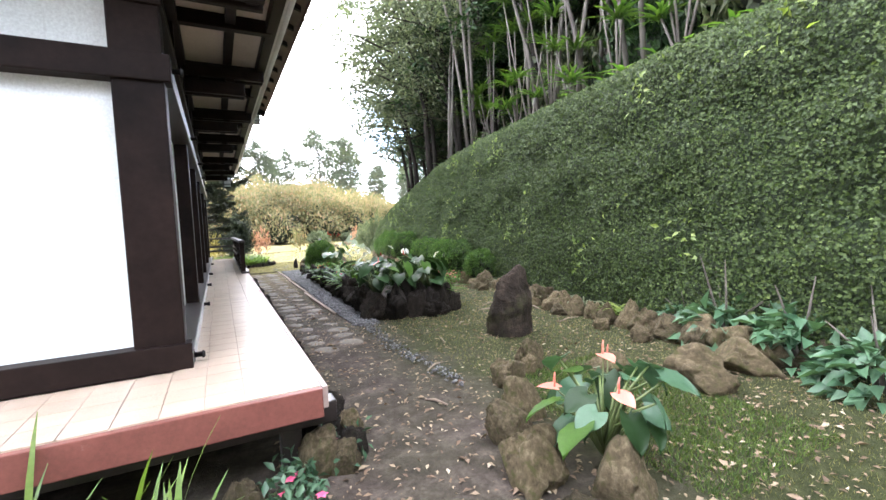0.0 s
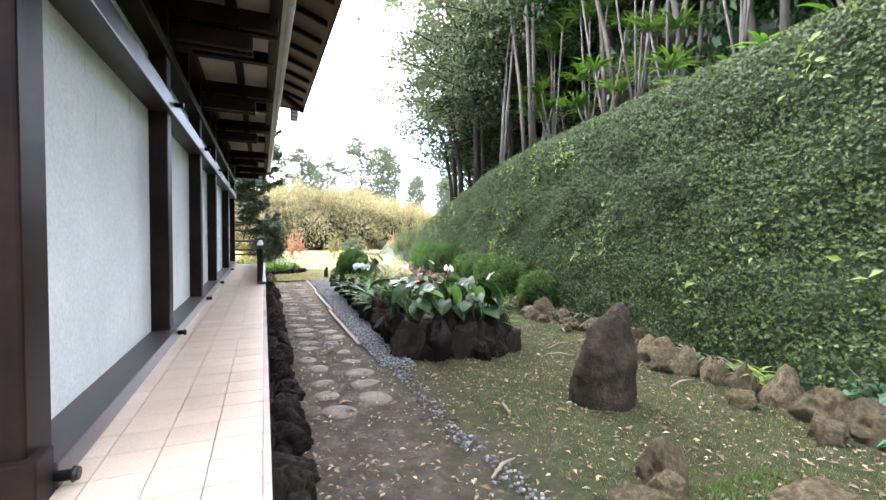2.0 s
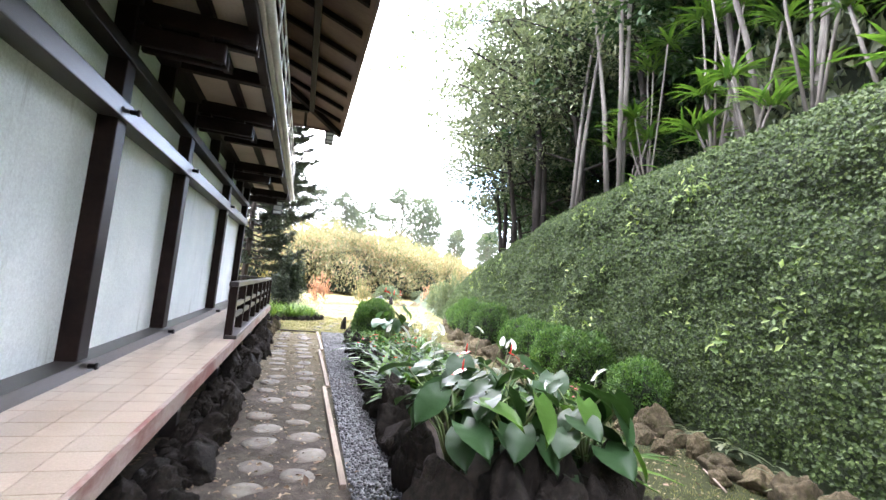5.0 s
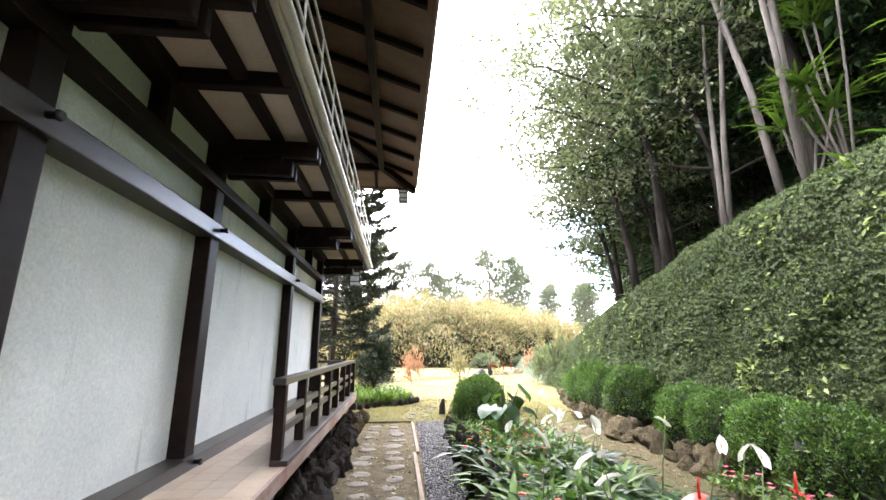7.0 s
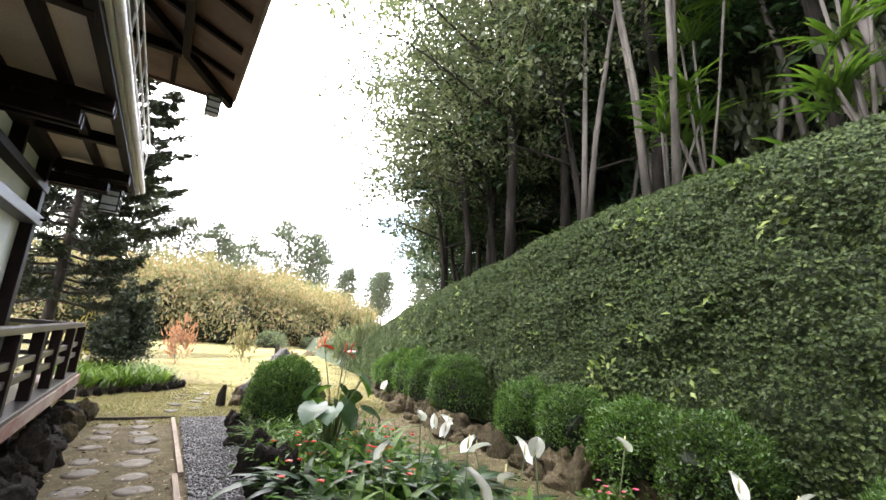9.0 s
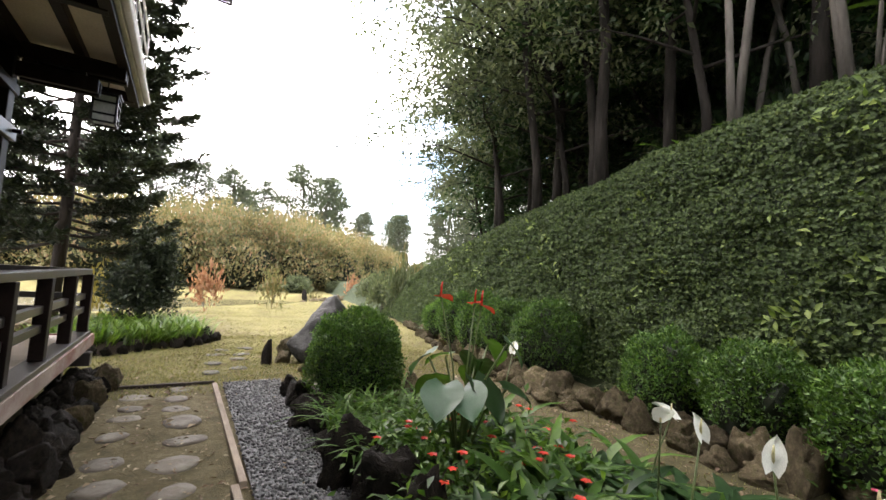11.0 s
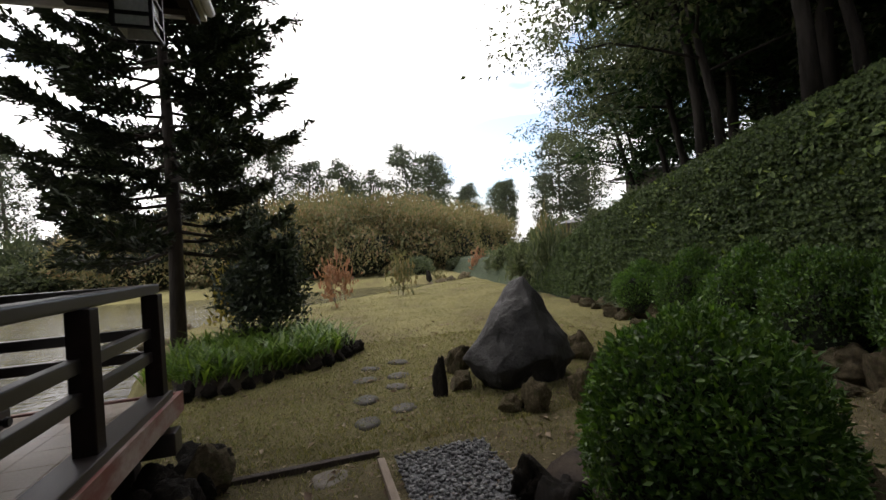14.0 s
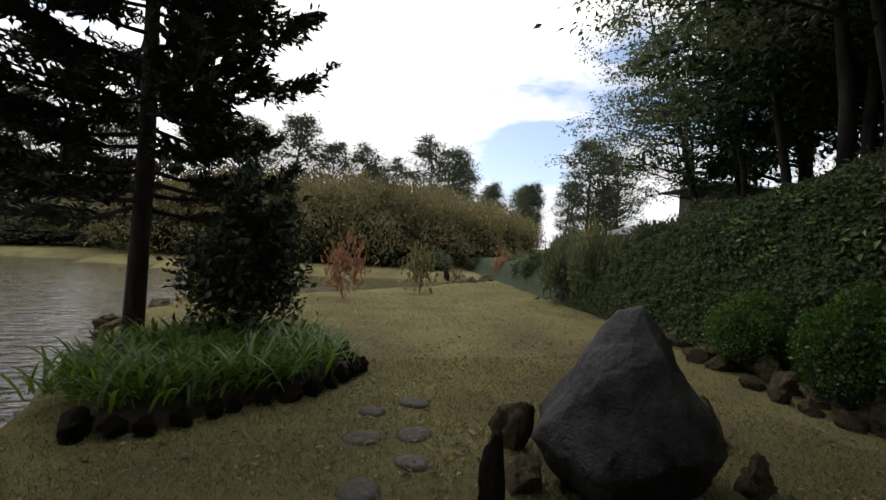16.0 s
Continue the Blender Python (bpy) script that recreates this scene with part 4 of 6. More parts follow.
for i, y in enumerate(np.arange(5.15, 15.9, 0.43)):
    for j, x in enumerate((1.02, 1.43)):
        yy = y + 0.2 * j + rng.uniform(-0.06, 0.06)
        r = rng.uniform(0.13, 0.185)
        if yy < 15.8:
            placed("stepping_stone", SLABS[int(rng.integers(6))], scaled(x + rng.uniform(-0.06, 0.06), yy, float(ground_z(x, yy)) - 0.027, r, r * 0.85, 1, rng.uniform(-2, 2), rng.uniform(-2, 2), rng.uniform(0, 360)), "worn round stepping stone sunk in the path", "stepping stone", "stepping stones")
for x, y in ((1.8, 16.5), (2.15, 16.7), (1.85, 17.05), (2.2, 17.3), (1.92, 17.7), (2.3, 17.72), (2.05, 18.2), (2.42, 18.35)):
    r = rng.uniform(0.12, 0.16)
    placed("stepping_stone", DAMP_SLABS[int(rng.integers(6))], scaled(x, y, float(ground_z(x, y)) - 0.02, r, r * 0.85, 1, 0, 0, rng.uniform(0, 360)), "worn round stepping stone sunk in the lawn", "stepping stone", "stepping stones")
for y0, y1 in ((7.3, 10.1), (10.12, 13.0), (13.02, 15.75)):
    single("edging_board", boxed(1.66 + (y0 - 7.3) * 0.018, 1.71 + (y0 - 7.3) * 0.018, y0, y1, -0.05, 0.035, 0.008), TIMBER, "weathered timber edging beside the gravel drain", "edging", "path edging")
# earth ledge ending the path, made as a thin strip in a dark bark colour
single("edging_board", boxed(0.72, 1.8, 15.87, 15.92, -0.05, 0.022, 0.008), BARK_DARK, "low earth ledge with a dark edge across the end of the path", "edging", "path edging")
bm = bmesh.new()
vs = [bm.verts.new(p) for p in ((1.73, 7.4, 0.016), (2.1, 7.2, 0.016), (2.5, 15.75, 0.016), (1.88, 15.75, 0.016))]
bm.faces.new(vs)
single("gravel_drain", bm, GRAVEL, "strip of blue-grey gravel beside the path", "gravel", kind="structure")
PEBBLE = rock_mesh("pebble", 3, GRAVEL, 0.4, 0, 1)
pv = np.empty(len(PEBBLE.vertices) * 3)
PEBBLE.vertices.foreach_get("co", pv)
pv = pv.reshape(-1, 3)
pf = np.array([p.vertices[:] for p in PEBBLE.polygons])


def pebbles(name, X, Y, Z, size, material, label, category):
    n = len(X)
    a = rng.uniform(0, math.tau, n)
    s = rng.uniform(0.6, 1.3, (n, 3)) * size
    c, si = np.cos(a)[:, None], np.sin(a)[:, None]
    q = pv[None] * s[:, None]
    V = np.stack([q[..., 0] * c - q[..., 1] * si, q[..., 0] * si + q[..., 1] * c, q[..., 2] * 0.7], -1) + np.stack([X, Y, Z], -1)[:, None]
    F = (pf[None] + (np.arange(n) * len(pv))[:, None, None]).reshape(-1, 3)
    me = bpy.data.meshes.new(name)
    me.vertices.add(V.size // 3)
    me.vertices.foreach_set("co", V.ravel())
    me.loops.add(F.size)
    me.loops.foreach_set("vertex_index", F.ravel().astype(np.int32))
    me.polygons.add(len(F))
    me.polygons.foreach_set("loop_start", np.arange(0, F.size, 3, dtype=np.int32))
    me.update(calc_edges=True)
    me.materials.append(material)
    tagged(new(name, me), label, category, kind="stuff")


n = 9000
py = 15.75 - 9.6 * rng.uniform(0, 1, n) ** 1.15
pu = rng.uniform(0, 1, n)
px = (1.72 + (py - 6.6) * 0.0175) * (1 - pu) + (2.12 + (py - 6.6) * 0.0437) * pu
PEB = leafy("gravel_pebble", [(0.0, (0.04, 0.04, 0.042)), (0.6, (0.11, 0.11, 0.116)), (1.0, (0.27, 0.27, 0.27))], 0.6, 0.0)
n2 = 320
qy = rng.uniform(3.3, 6.6, n2)
px, py = np.concatenate([px, 1.86 + 0.03 * np.sin(qy * 2.3) + rng.normal(0, 0.05, n2)]), np.concatenate([py, qy])
n += n2
pebbles("gravel", px, py, rng.uniform(0.012, 0.035, n), 0.016, PEB, "loose blue-grey gravel in the drain", "gravel")

# ---- trees ----


def tree_parts(seed, height, spread, lean, crown_low, leaf, clumps, per, leaf_len, leaf_w, trunk_r, bark, clump_r=0.55, droop=0.3):
    """Trunk with limbs, and a crown of leaf clumps about the limb ends; foot at the origin."""
    r = np.random.default_rng(seed)
    bm = bmesh.new()
    pts, top = [], Vector((lean[0], lean[1], height))
    for k in range(7):
        u = k / 6
        pts.append(Vector((lean[0] * u ** 1.4, lean[1] * u ** 1.4, height * u * 0.93 - 0.25)) + Vector((r.normal(0, 0.05), r.normal(0, 0.05), 0)) * height * 0.15 * u)
    tube(bm, pts, [trunk_r * (1 - 0.8 * k / 6) for k in range(7)], 8)
    P, N, D = [], [], []
    for i in range(clumps):
        u = crown_low + (1 - crown_low) * r.random()
        k = min(int(u * 6), 5)
        root = pts[k].lerp(pts[k + 1], u * 6 - k)
        a = r.uniform(0, math.tau)
        wide = spread * (0.35 + 0.65 * r.random()) * math.sin(math.pi * (0.15 + 0.8 * (u - crown_low) / (1 - crown_low))) ** 0.6
        end = root + Vector((math.cos(a) * wide, math.sin(a) * wide, r.uniform(0.0, 0.35) * wide + 0.1))
        mid = root.lerp(end, 0.5) + Vector((0, 0, 0.12 * wide))
        if i % 2 == 0:
            tube(bm, [root, mid, end], [trunk_r * 0.28 * (1 - 0.6 * u), trunk_r * 0.16, trunk_r * 0.05], 5, False)
        c = np.array(mid.lerp(end, 0.4 + 0.6 * r.random()))
        q = r.normal(0, 1, (per, 3)) * np.array([1, 1, 0.6]) * clump_r * r.uniform(0.6, 1.2)
        P.append(c + q)
        N.append(np.array([0, 0, 1.0]) + r.normal(0, 0.6, (per, 3)))
        D.append(q * np.array([1, 1, 0.3]) + r.normal(0, 0.3, (per, 3)) - np.array([0, 0, droop * clump_r]))
    P, N, D = map(np.concatenate, (P, N, D))
    sl = leaf_len * r.uniform(0.6, 1.3, len(P))
    return to_mesh("trunk", bm, bark), leaf_mesh("crown", P, N, D, sl, sl * leaf_w, leaf)


def make_tree(name, meshes, m, label, category="tree", group="", names=("trunk", "crown")):
    t = new(name)
    t.matrix_world = m
    tagged(t, label, category, group)
    for nm, me in zip(names, meshes):
        ob = new(nm, me)
        ob.parent = t
    return t


def limb_tree(seed, height, fork, spread, lean, leaf, bark, r0, limbs=13, twigs=7, per=20, leaf_len=0.12, reach=(-0.35, 0.0), rise=0.45):
    """A leaning trunk that forks into limbs; every limb bears twigs hung with tufts of leaves. reach draws the limbs to the light."""
    r = np.random.default_rng(seed)
    bm = bmesh.new()
    trunk = []
    for k in range(8):
        u = k / 7
        trunk.append(Vector((lean[0] * u ** 1.5 + r.normal(0, 0.2) * u, lean[1] * u ** 1.5 + r.normal(0, 0.2) * u, height * u * 0.9 - 0.3)))
    tube(bm, trunk, [r0 * (1.25 if k == 0 else 1 - 0.8 * k / 7) for k in range(8)], 9)
    P, D = [], []
    for i in range(limbs):
        u = fork + (0.98 - fork) * (i + r.random()) / limbs
        k = min(int(u * 7), 6)
        root = trunk[k].lerp(trunk[k + 1], u * 7 - k)
        a = i * 2.4 + r.uniform(-0.5, 0.5)
        out = Vector((math.cos(a) + reach[0] * 1.6, math.sin(a) + reach[1] * 1.6, 0)).normalized()
        length = spread * r.uniform(0.55, 1.1) * (1.1 - 0.6 * (u - fork) / (1 - fork))
        pts = [root]
        up = rise * r.uniform(0.5, 1.4)
        for q in range(1, 5):
            up -= 0.16
            pts.append(pts[-1] + (out + Vector((r.normal(0, 0.16), r.normal(0, 0.16), up + r.normal(0, 0.1)))) * length / 4)
        w = r0 * 0.42 * (1.1 - 0.6 * u)
        tube(bm, pts, [w, w * 0.75, w * 0.5, w * 0.32, w * 0.12], 6, False)
        for j in range(twigs):
            v = 0.3 + 0.7 * (j + r.random()) / twigs
            m = min(int(v * 4), 3)
            foot = pts[m].lerp(pts[m + 1], v * 4 - m)
            b = r.uniform(0, math.tau)
            tw = (out * 0.5 + Vector((math.cos(b), math.sin(b), r.uniform(-0.25, 0.5)))).normalized() * length * r.uniform(0.16, 0.36)
            mid, end = foot + tw * 0.55 + Vector((0, 0, 0.04)), foot + tw - Vector((0, 0, 0.1))
            if j % 2 == 0:
                tube(bm, [foot, mid, end], [w * 0.16, w * 0.1, w * 0.04], 4, False)
            for c, spread_c in ((mid, 0.15), (end, 0.19), (end + tw * 0.25 - Vector((0, 0, 0.14)), 0.15)):
                n = int(per * r.uniform(0.5, 1.3))
                q = r.normal(0, 1, (n, 3)) * np.array([1, 1, 0.7]) * spread_c
                P.append(np.array(c) + q)
                D.append(q * np.array([1.5, 1.5, 0.4]) + r.normal(0, 0.12, (n, 3)) - np.array([0, 0, 0.16]))
    P, D = np.concatenate(P), np.concatenate(D)
    N = np.array([0, 0, 1.0]) + r.normal(0, 0.55, (len(P), 3))
    sl = leaf_len * r.uniform(0.6, 1.3, len(P))
    return to_mesh("trunk", bm, bark), leaf_mesh("crown", P, N, D, sl, sl * 0.48, leaf)


FOREST = [limb_tree(11, 9.5, 0.24, 3.3, (-1.9, 0.4), LEAF, BARK_WOOD, 0.1, 17, 9, 12, 0.125),
          limb_tree(12, 11.0, 0.3, 3.6, (-1.9, -0.4), LEAF, BARK_WOOD, 0.12, 19, 9, 12, 0.13),
          limb_tree(13, 7.5, 0.2, 2.8, (-1.6, 0.9), LEAF, BARK_WOOD, 0.075, 15, 9, 12, 0.12),
          limb_tree(14, 12.0, 0.16, 3.8, (-0.6, 0.3), LEAF_DARK, BARK_WOOD, 0.17, 26, 10, 26, 0.2),
          limb_tree(15, 10.5, 0.34, 3.3, (-0.9, 0.6), LEAF, BARK_WOOD, 0.11, 17, 9, 13, 0.14)]
# x, y, kind, size: airy trees at the far end, tall shading ones over the brow, a dark wood behind
# kind 3 fills the wood: its deep shade is put into a dark leaf colour
FOREST_AT = [(13.8, 26.6, 1, 1.0), (15.8, 28.2, 0, 1.1), (17.4, 30.0, 1, 1.0), (12.4, 23.6, 4, 0.95), (14.4, 23.6, 1, 1.05), (10.5, 21.2, 0, 0.95), (7.35, 14.8, 1, 0.95), (7.6, 16.6, 0, 1.0), (8.4, 18.9, 4, 0.95), (7.9, 18.1, 2, 1.0), (8.6, 17.0, 1, 0.95), (8.3, 16.4, 2, 1.1),
             (7.9, 15.4, 4, 0.95), (8.4, 14.2, 1, 0.95), (7.7, 13.2, 2, 1.0), (8.6, 12.2, 1, 1.0), (8.3, 9.6, 4, 1.0), (8.8, 7.6, 1, 1.0), (8.6, 5.2, 4, 1.05), (9.3, 3.2, 3, 1.0), (10.4, 19.8, 1, 0.95), (14.2, 25.2, 4, 1.0),
             (10.9, 13.6, 3, 0.95), (11.2, 16.0, 3, 0.95), (10.8, 18.2, 3, 0.9), (10.9, 11.0, 3, 0.95), (11.0, 8.6, 3, 1.0), (10.6, 6.2, 3, 1.0), (12.4, 9.4, 3, 1.05), (12.2, 12.2, 3, 1.1), (12.6, 15.0, 3, 1.1), (13.2, 17.6, 3, 1.0), (13.6, 4.6, 3, 1.1), (12.2, 0.5, 3, 1.0), (12.4, 20.2, 3, 0.95), (14.4, 22.0, 3, 1.0), (14.8, 19.4, 3, 1.05), (16.0, 24.5, 3, 1.0)]
for x, y, k, sc in FOREST_AT:
    make_tree("forest_tree", FOREST[k], pose(x, y, float(hill_z(x, y)) - 0.05, 0, 0, rng.uniform(-30, 30)) @ Matrix.Scale(sc * rng.uniform(0.95, 1.05), 4),
              "tree shading the wood on the bank, leaves darkened for deep shade" if k == 3 else "slender grey-barked tree with airy green crown on the bank", "tree", "trees on the bank")
# bare slim stems standing among them
STEMS = []
for k in range(6):
    r = np.random.default_rng(60 + k)
    bm = bmesh.new()
    a, l, h = r.uniform(-0.35, 0.35), r.uniform(-0.3, 0.3), r.uniform(5, 8)
    tube(bm, [(0, 0, -0.3), (a * 0.6, l, h * 0.3), (a * 1.6, l * 2.6, h * 0.65), (a * 3.5, l * 4, h)], [0.055, 0.048, 0.036, 0.02], 6)
    STEMS.append(to_mesh("bare_stem", bm, BARK_PALE))
for cx, cy in ((6.9, 5.4), (6.9, 6.9), (6.95, 8.3), (6.95, 11.1), (7.05, 11.5), (7.3, 12.6), (7.9, 8.4), (8.6, 10.4), (9.0, 6.4), (9.4, 12.6)):
    for _ in range(2):
        x, y = cx + rng.normal(0, 0.3), cy + rng.normal(0, 0.35)
        placed("bare_stem", STEMS[int(rng.integers(6))], pose(x, y, float(hill_z(x, y)), 0, 0, rng.uniform(0, 360)), "slim pale bare stem leaning on the bank", "tree", "bare stems on the bank")


def strap_mesh(name, seed, n, length, width, material, up=0.8, bend=0.5, segs=4, spread=0.1):
    """A tuft of arching strap leaves."""
    r = np.random.default_rng(seed)
    verts, faces = [], []
    for _ in range(n):
        a, l, w = r.uniform(0, math.tau), length * r.uniform(0.6, 1.15), width * r.uniform(0.7, 1.2)
        d, s = np.array([math.cos(a), math.sin(a), 0]), np.array([-math.sin(a), math.cos(a), 0])
        p = np.array([*(r.normal(0, spread, 2)), 0.0])
        lift = up * r.uniform(0.7, 1.2)
        b0 = len(verts)
        for k in range(segs + 1):
            u = k / segs
            c = p + d * l * (u * (1 - lift * 0.55) + bend * 0.4 * u * u) + np.array([0, 0, l * (lift * u - bend * u * u * 0.75)])
            ww = w * (0.5 + 1.2 * u - 1.65 * u * u)
            verts += [tuple(c - s * ww), tuple(c + np.array([0, 0, -0.12 * w])), tuple(c + s * ww)]
            if k:
                i = b0 + 3 * k
                faces += [(i - 3, i - 2, i + 1, i), (i - 2, i - 1, i + 2, i + 1)]
    me = bpy.data.meshes.new(name)
    me.from_pydata(verts, [], faces)
    me.polygons.foreach_set("use_smooth", np.ones(len(faces), bool))
    me.materials.append(material)
    return me


DRAC = [strap_mesh("rosette", 80 + k, 30, 0.65, 0.035, LEAF_DRAC, 0.75, 0.6, 4, 0.04) for k in range(3)]


def dracaena(x, y, z, heights, label="bright green dracaena with strap-leaf rosettes on bare canes"):
    t = thing("dracaena", x, y, z, label, "shrub", "dracaenas on the bank")
    for h in heights:
        dx, dy = rng.normal(0, 0.25), rng.normal(0, 0.3)
        part("cane", tubed([(x, y, z - 0.2), (x + dx * 0.6, y + dy * 0.6, z + h * 0.5), (x + dx, y + dy, z + h)], [0.025, 0.02, 0.018], 6), BARK_PALE, t)
        ob = tagged(new("rosette", DRAC[int(rng.integers(3))]), kind="stuff")
        ob.parent = t
        ob.location = (dx, dy, h - 0.05)
        ob.rotation_euler = (rng.uniform(-0.2, 0.2), rng.uniform(-0.2, 0.2), rng.uniform(0, 6))


for y in (4.2, 5.6, 6.8, 7.6, 8.4, 9.1, 10.9, 11.4):
    x = float(bank_x(y)) + 0.75 + rng.uniform(0, 0.5)
    dracaena(x, y, float(hill_z(x, y)), rng.uniform(0.4, 3.4, int(rng.integers(4, 7))))
BROW = [strap_mesh("leaf_tuft", 90 + k, 14, 0.4, 0.05, LEAF_DRAC, 0.6, 0.6, 3, 0.08) for k in range(3)]
for y in np.arange(1.5, 22, 0.55):
    yy = y + rng.uniform(-0.2, 0.2)
    bx, bz = bank_point(yy, np.float64(1.0))
    placed("leaf_tuft", BROW[int(rng.integers(3))], pose(float(bx) + rng.uniform(0.0, 0.5), yy, float(bz), 0, 0, rng.uniform(0, 360)) @ Matrix.Scale(rng.uniform(0.6, 1.3), 4), "tuft of bright broad leaves on the brow of the bank", "plant", "tufts on the brow")

# the dark conifer on the shore


def conifer_parts(seed, height, spread, low, leaf, bark, branches, r0=0.13, needle=0.13):
    """A tall conifer: ragged tiers of branches that dip and rise again at the tips, each with flat side sprays."""
    r = np.random.default_rng(seed)
    bm = bmesh.new()
    boughs = []
    tube(bm, [(0, 0, -0.3), (0.06, 0, height * 0.2), (0.02, 0.05, height * 0.5), (0.08, 0, height * 0.8), (0, 0, height)], [r0 * 1.15, r0 * 0.9, r0 * 0.62, r0 * 0.3, 0.015], 10)
    P, N, D = [], [], []
    for i in range(branches):
        u = low + (1 - low) * (i + r.random()) / branches
        a = i * 2.4 + r.uniform(-0.6, 0.6)
        l = spread * (1 - ((u - low) / (1 - low)) ** 1.5) * r.uniform(0.45, 1.15) + 0.3
        d = np.array([math.cos(a), math.sin(a), 0.0])
        s2 = np.array([-d[1], d[0], 0])
        dip = r.uniform(-0.3, -0.05)

        def at(q):
            return np.array([0.03, 0.02, height * u]) + d * l * q + np.array([0, 0, l * (dip * q + (0.3 - dip * 0.4) * q ** 3)])
        bough = bmesh.new()
        tube(bough, [at(q) for q in (0, 0.3, 0.6, 0.85, 1)], [0.036 * (1.25 - u), 0.027 * (1.25 - u), 0.017, 0.01, 0.004], 5, False)
        boughs.append(to_mesh("branch", bough, bark))
        for j in range(int(12 * l) + 6):
            q = 0.22 + 0.78 * r.random() ** 0.8
            foot = at(q)
            side = -1 if j % 2 else 1
            tl = (0.16 + 0.34 * l * (1.05 - q)) * r.uniform(0.5, 1.2)
            way = d * r.uniform(0.5, 1.0) + s2 * side * r.uniform(0.3, 1.0) + np.array([0, 0, r.uniform(-0.12, 0.35)])
            way /= np.linalg.norm(way)
            k = int(30 * tl / 0.4) + 7
            v = r.random(k) ** 0.8
            P.append(foot + way * (tl * v)[:, None] + r.normal(0, 0.03, (k, 3)))
            D.append(way + r.normal(0, 0.45, (k, 3)) + np.array([0, 0, 0.12]))
            N.append(np.array([0, 0, 1.0]) + r.normal(0, 0.4, (k, 3)))
    P, N, D = map(np.concatenate, (P, N, D))
    sl = needle * r.uniform(0.6, 1.3, len(P))
    return to_mesh("trunk", bm, bark), leaf_mesh("crown", P, N, D, sl, sl * 0.36, leaf), *boughs


make_tree("conifer", conifer_parts(5, 11.5, 2.2, 0.145, LEAF_PINE, BARK_DARK, 140, 0.115), pose(-0.78, 21.2, -0.05), "tall dark conifer with layered flat sprays on the pond shore", names=("trunk", "crown") + ("branch",) * 140)

ROUNDPINE = [tree_parts(41 + k, 18, 4.3, (0.5, 0), 0.22, LEAF_HAZED_PINE, 190, 40, 0.5, 0.32, 0.3, BARK, 0.55, 0.0) for k in range(2)]
# far pines beyond the pond
for x, y, s in ((-4, 92, 0.95), (2, 96, 0.8), (8, 88, 0.75), (-10, 90, 0.85), (-16, 84, 0.8), (14, 100, 0.75), (20, 92, 1.12), (25, 96, 1.08), (30, 104, 0.8), (11, 104, 0.7),
                      (38, 110, 0.65), (43, 104, 0.62), (48, 108, 0.68), (53, 100, 0.7), (36, 84, 0.55), (41, 74, 0.85), (45, 72, 0.75), (-24, 80, 0.8), (-32, 76, 0.75), (-40, 70, 0.8), (-50, 66, 0.8),
                      (-28, 62, 0.55), (-38, 58, 0.5), (-60, 52, 0.7), (60, 96, 0.7), (-70, 44, 0.8), (34, 98, 0.6)):
    make_tree("pine_tree", ROUNDPINE[int(rng.integers(2))], pose(x, y, float(ground_z(x, y)), 0, 0, rng.uniform(0, 360)) @ Matrix.Scale(s * (1.3 if s < 1 else 1.05), 4), "far pine beyond the pond, airy crown paled for haze", "tree", "far pines")


def bush_mesh(seed, n, material, size, leaf_w=0.5, ragged=0.3, taper=0.0, depth=0.28, dims=(1, 1, 1), up=0.25):
    """A ragged dome of leaves, two across and one high: lumps over a dome, with leaves through its outer shell."""
    r = np.random.default_rng(seed)
    d = unit(r.normal(size=(n, 3)))
    d[:, 2] = np.abs(d[:, 2]) ** 0.85 * np.where(r.random(n) < 0.2, -0.35, 1)
    d = unit(d)
    lumps = unit(r.normal(size=(34, 3)))
    near = (d @ lumps.T)
    lump = np.exp((near - 1) * 14).max(1)
    rad = (1 - ragged + ragged * lump) * (1 - depth * r.random(n) ** 2.2) * (1 + ragged * 0.25 * r.normal(size=n))
    P = d * rad[:, None] * np.array([1, 1, 0.62])
    P[:, 2] = np.maximum(P[:, 2] + 0.38, 0.0)
    P[:, :2] *= (1 - taper * P[:, 2:3])
    P *= np.array(dims)
    sl = size * r.uniform(0.6, 1.4, n)
    N = d * np.array([1, 1, 1.2]) + r.normal(0, 0.55, (n, 3)) + np.array([0, 0, 0.3])
    return leaf_mesh("foliage", P, N, d * 0.5 + r.normal(0, 0.6, (n, 3)) + np.array([0, 0, up]), sl, sl * leaf_w, material)


def bush_trunk(seed, bark, n=6, core=0.0, dims=(1, 1, 1)):
    """Branches fanning from the foot; core, where given, adds a solid lump for the shade inside the foliage."""
    r = np.random.default_rng(seed)
    bm = bmesh.new()
    for _ in range(n):
        a = r.uniform(0, math.tau)
        w = r.uniform(0.2, 0.55)
        tube(bm, [(0, 0, -0.05), (math.cos(a) * w * 0.4, math.sin(a) * w * 0.4, 0.3), (math.cos(a) * w, math.sin(a) * w, r.uniform(0.5, 0.85))], [0.022, 0.015, 0.005], 5)
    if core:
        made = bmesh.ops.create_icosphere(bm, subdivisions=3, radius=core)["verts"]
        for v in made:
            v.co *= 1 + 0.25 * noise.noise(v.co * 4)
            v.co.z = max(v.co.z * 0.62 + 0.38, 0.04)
    for v in bm.verts:
        v.co = Vector((v.co.x * dims[0], v.co.y * dims[1], v.co.z * dims[2]))
    return to_mesh("trunk", bm, bark)


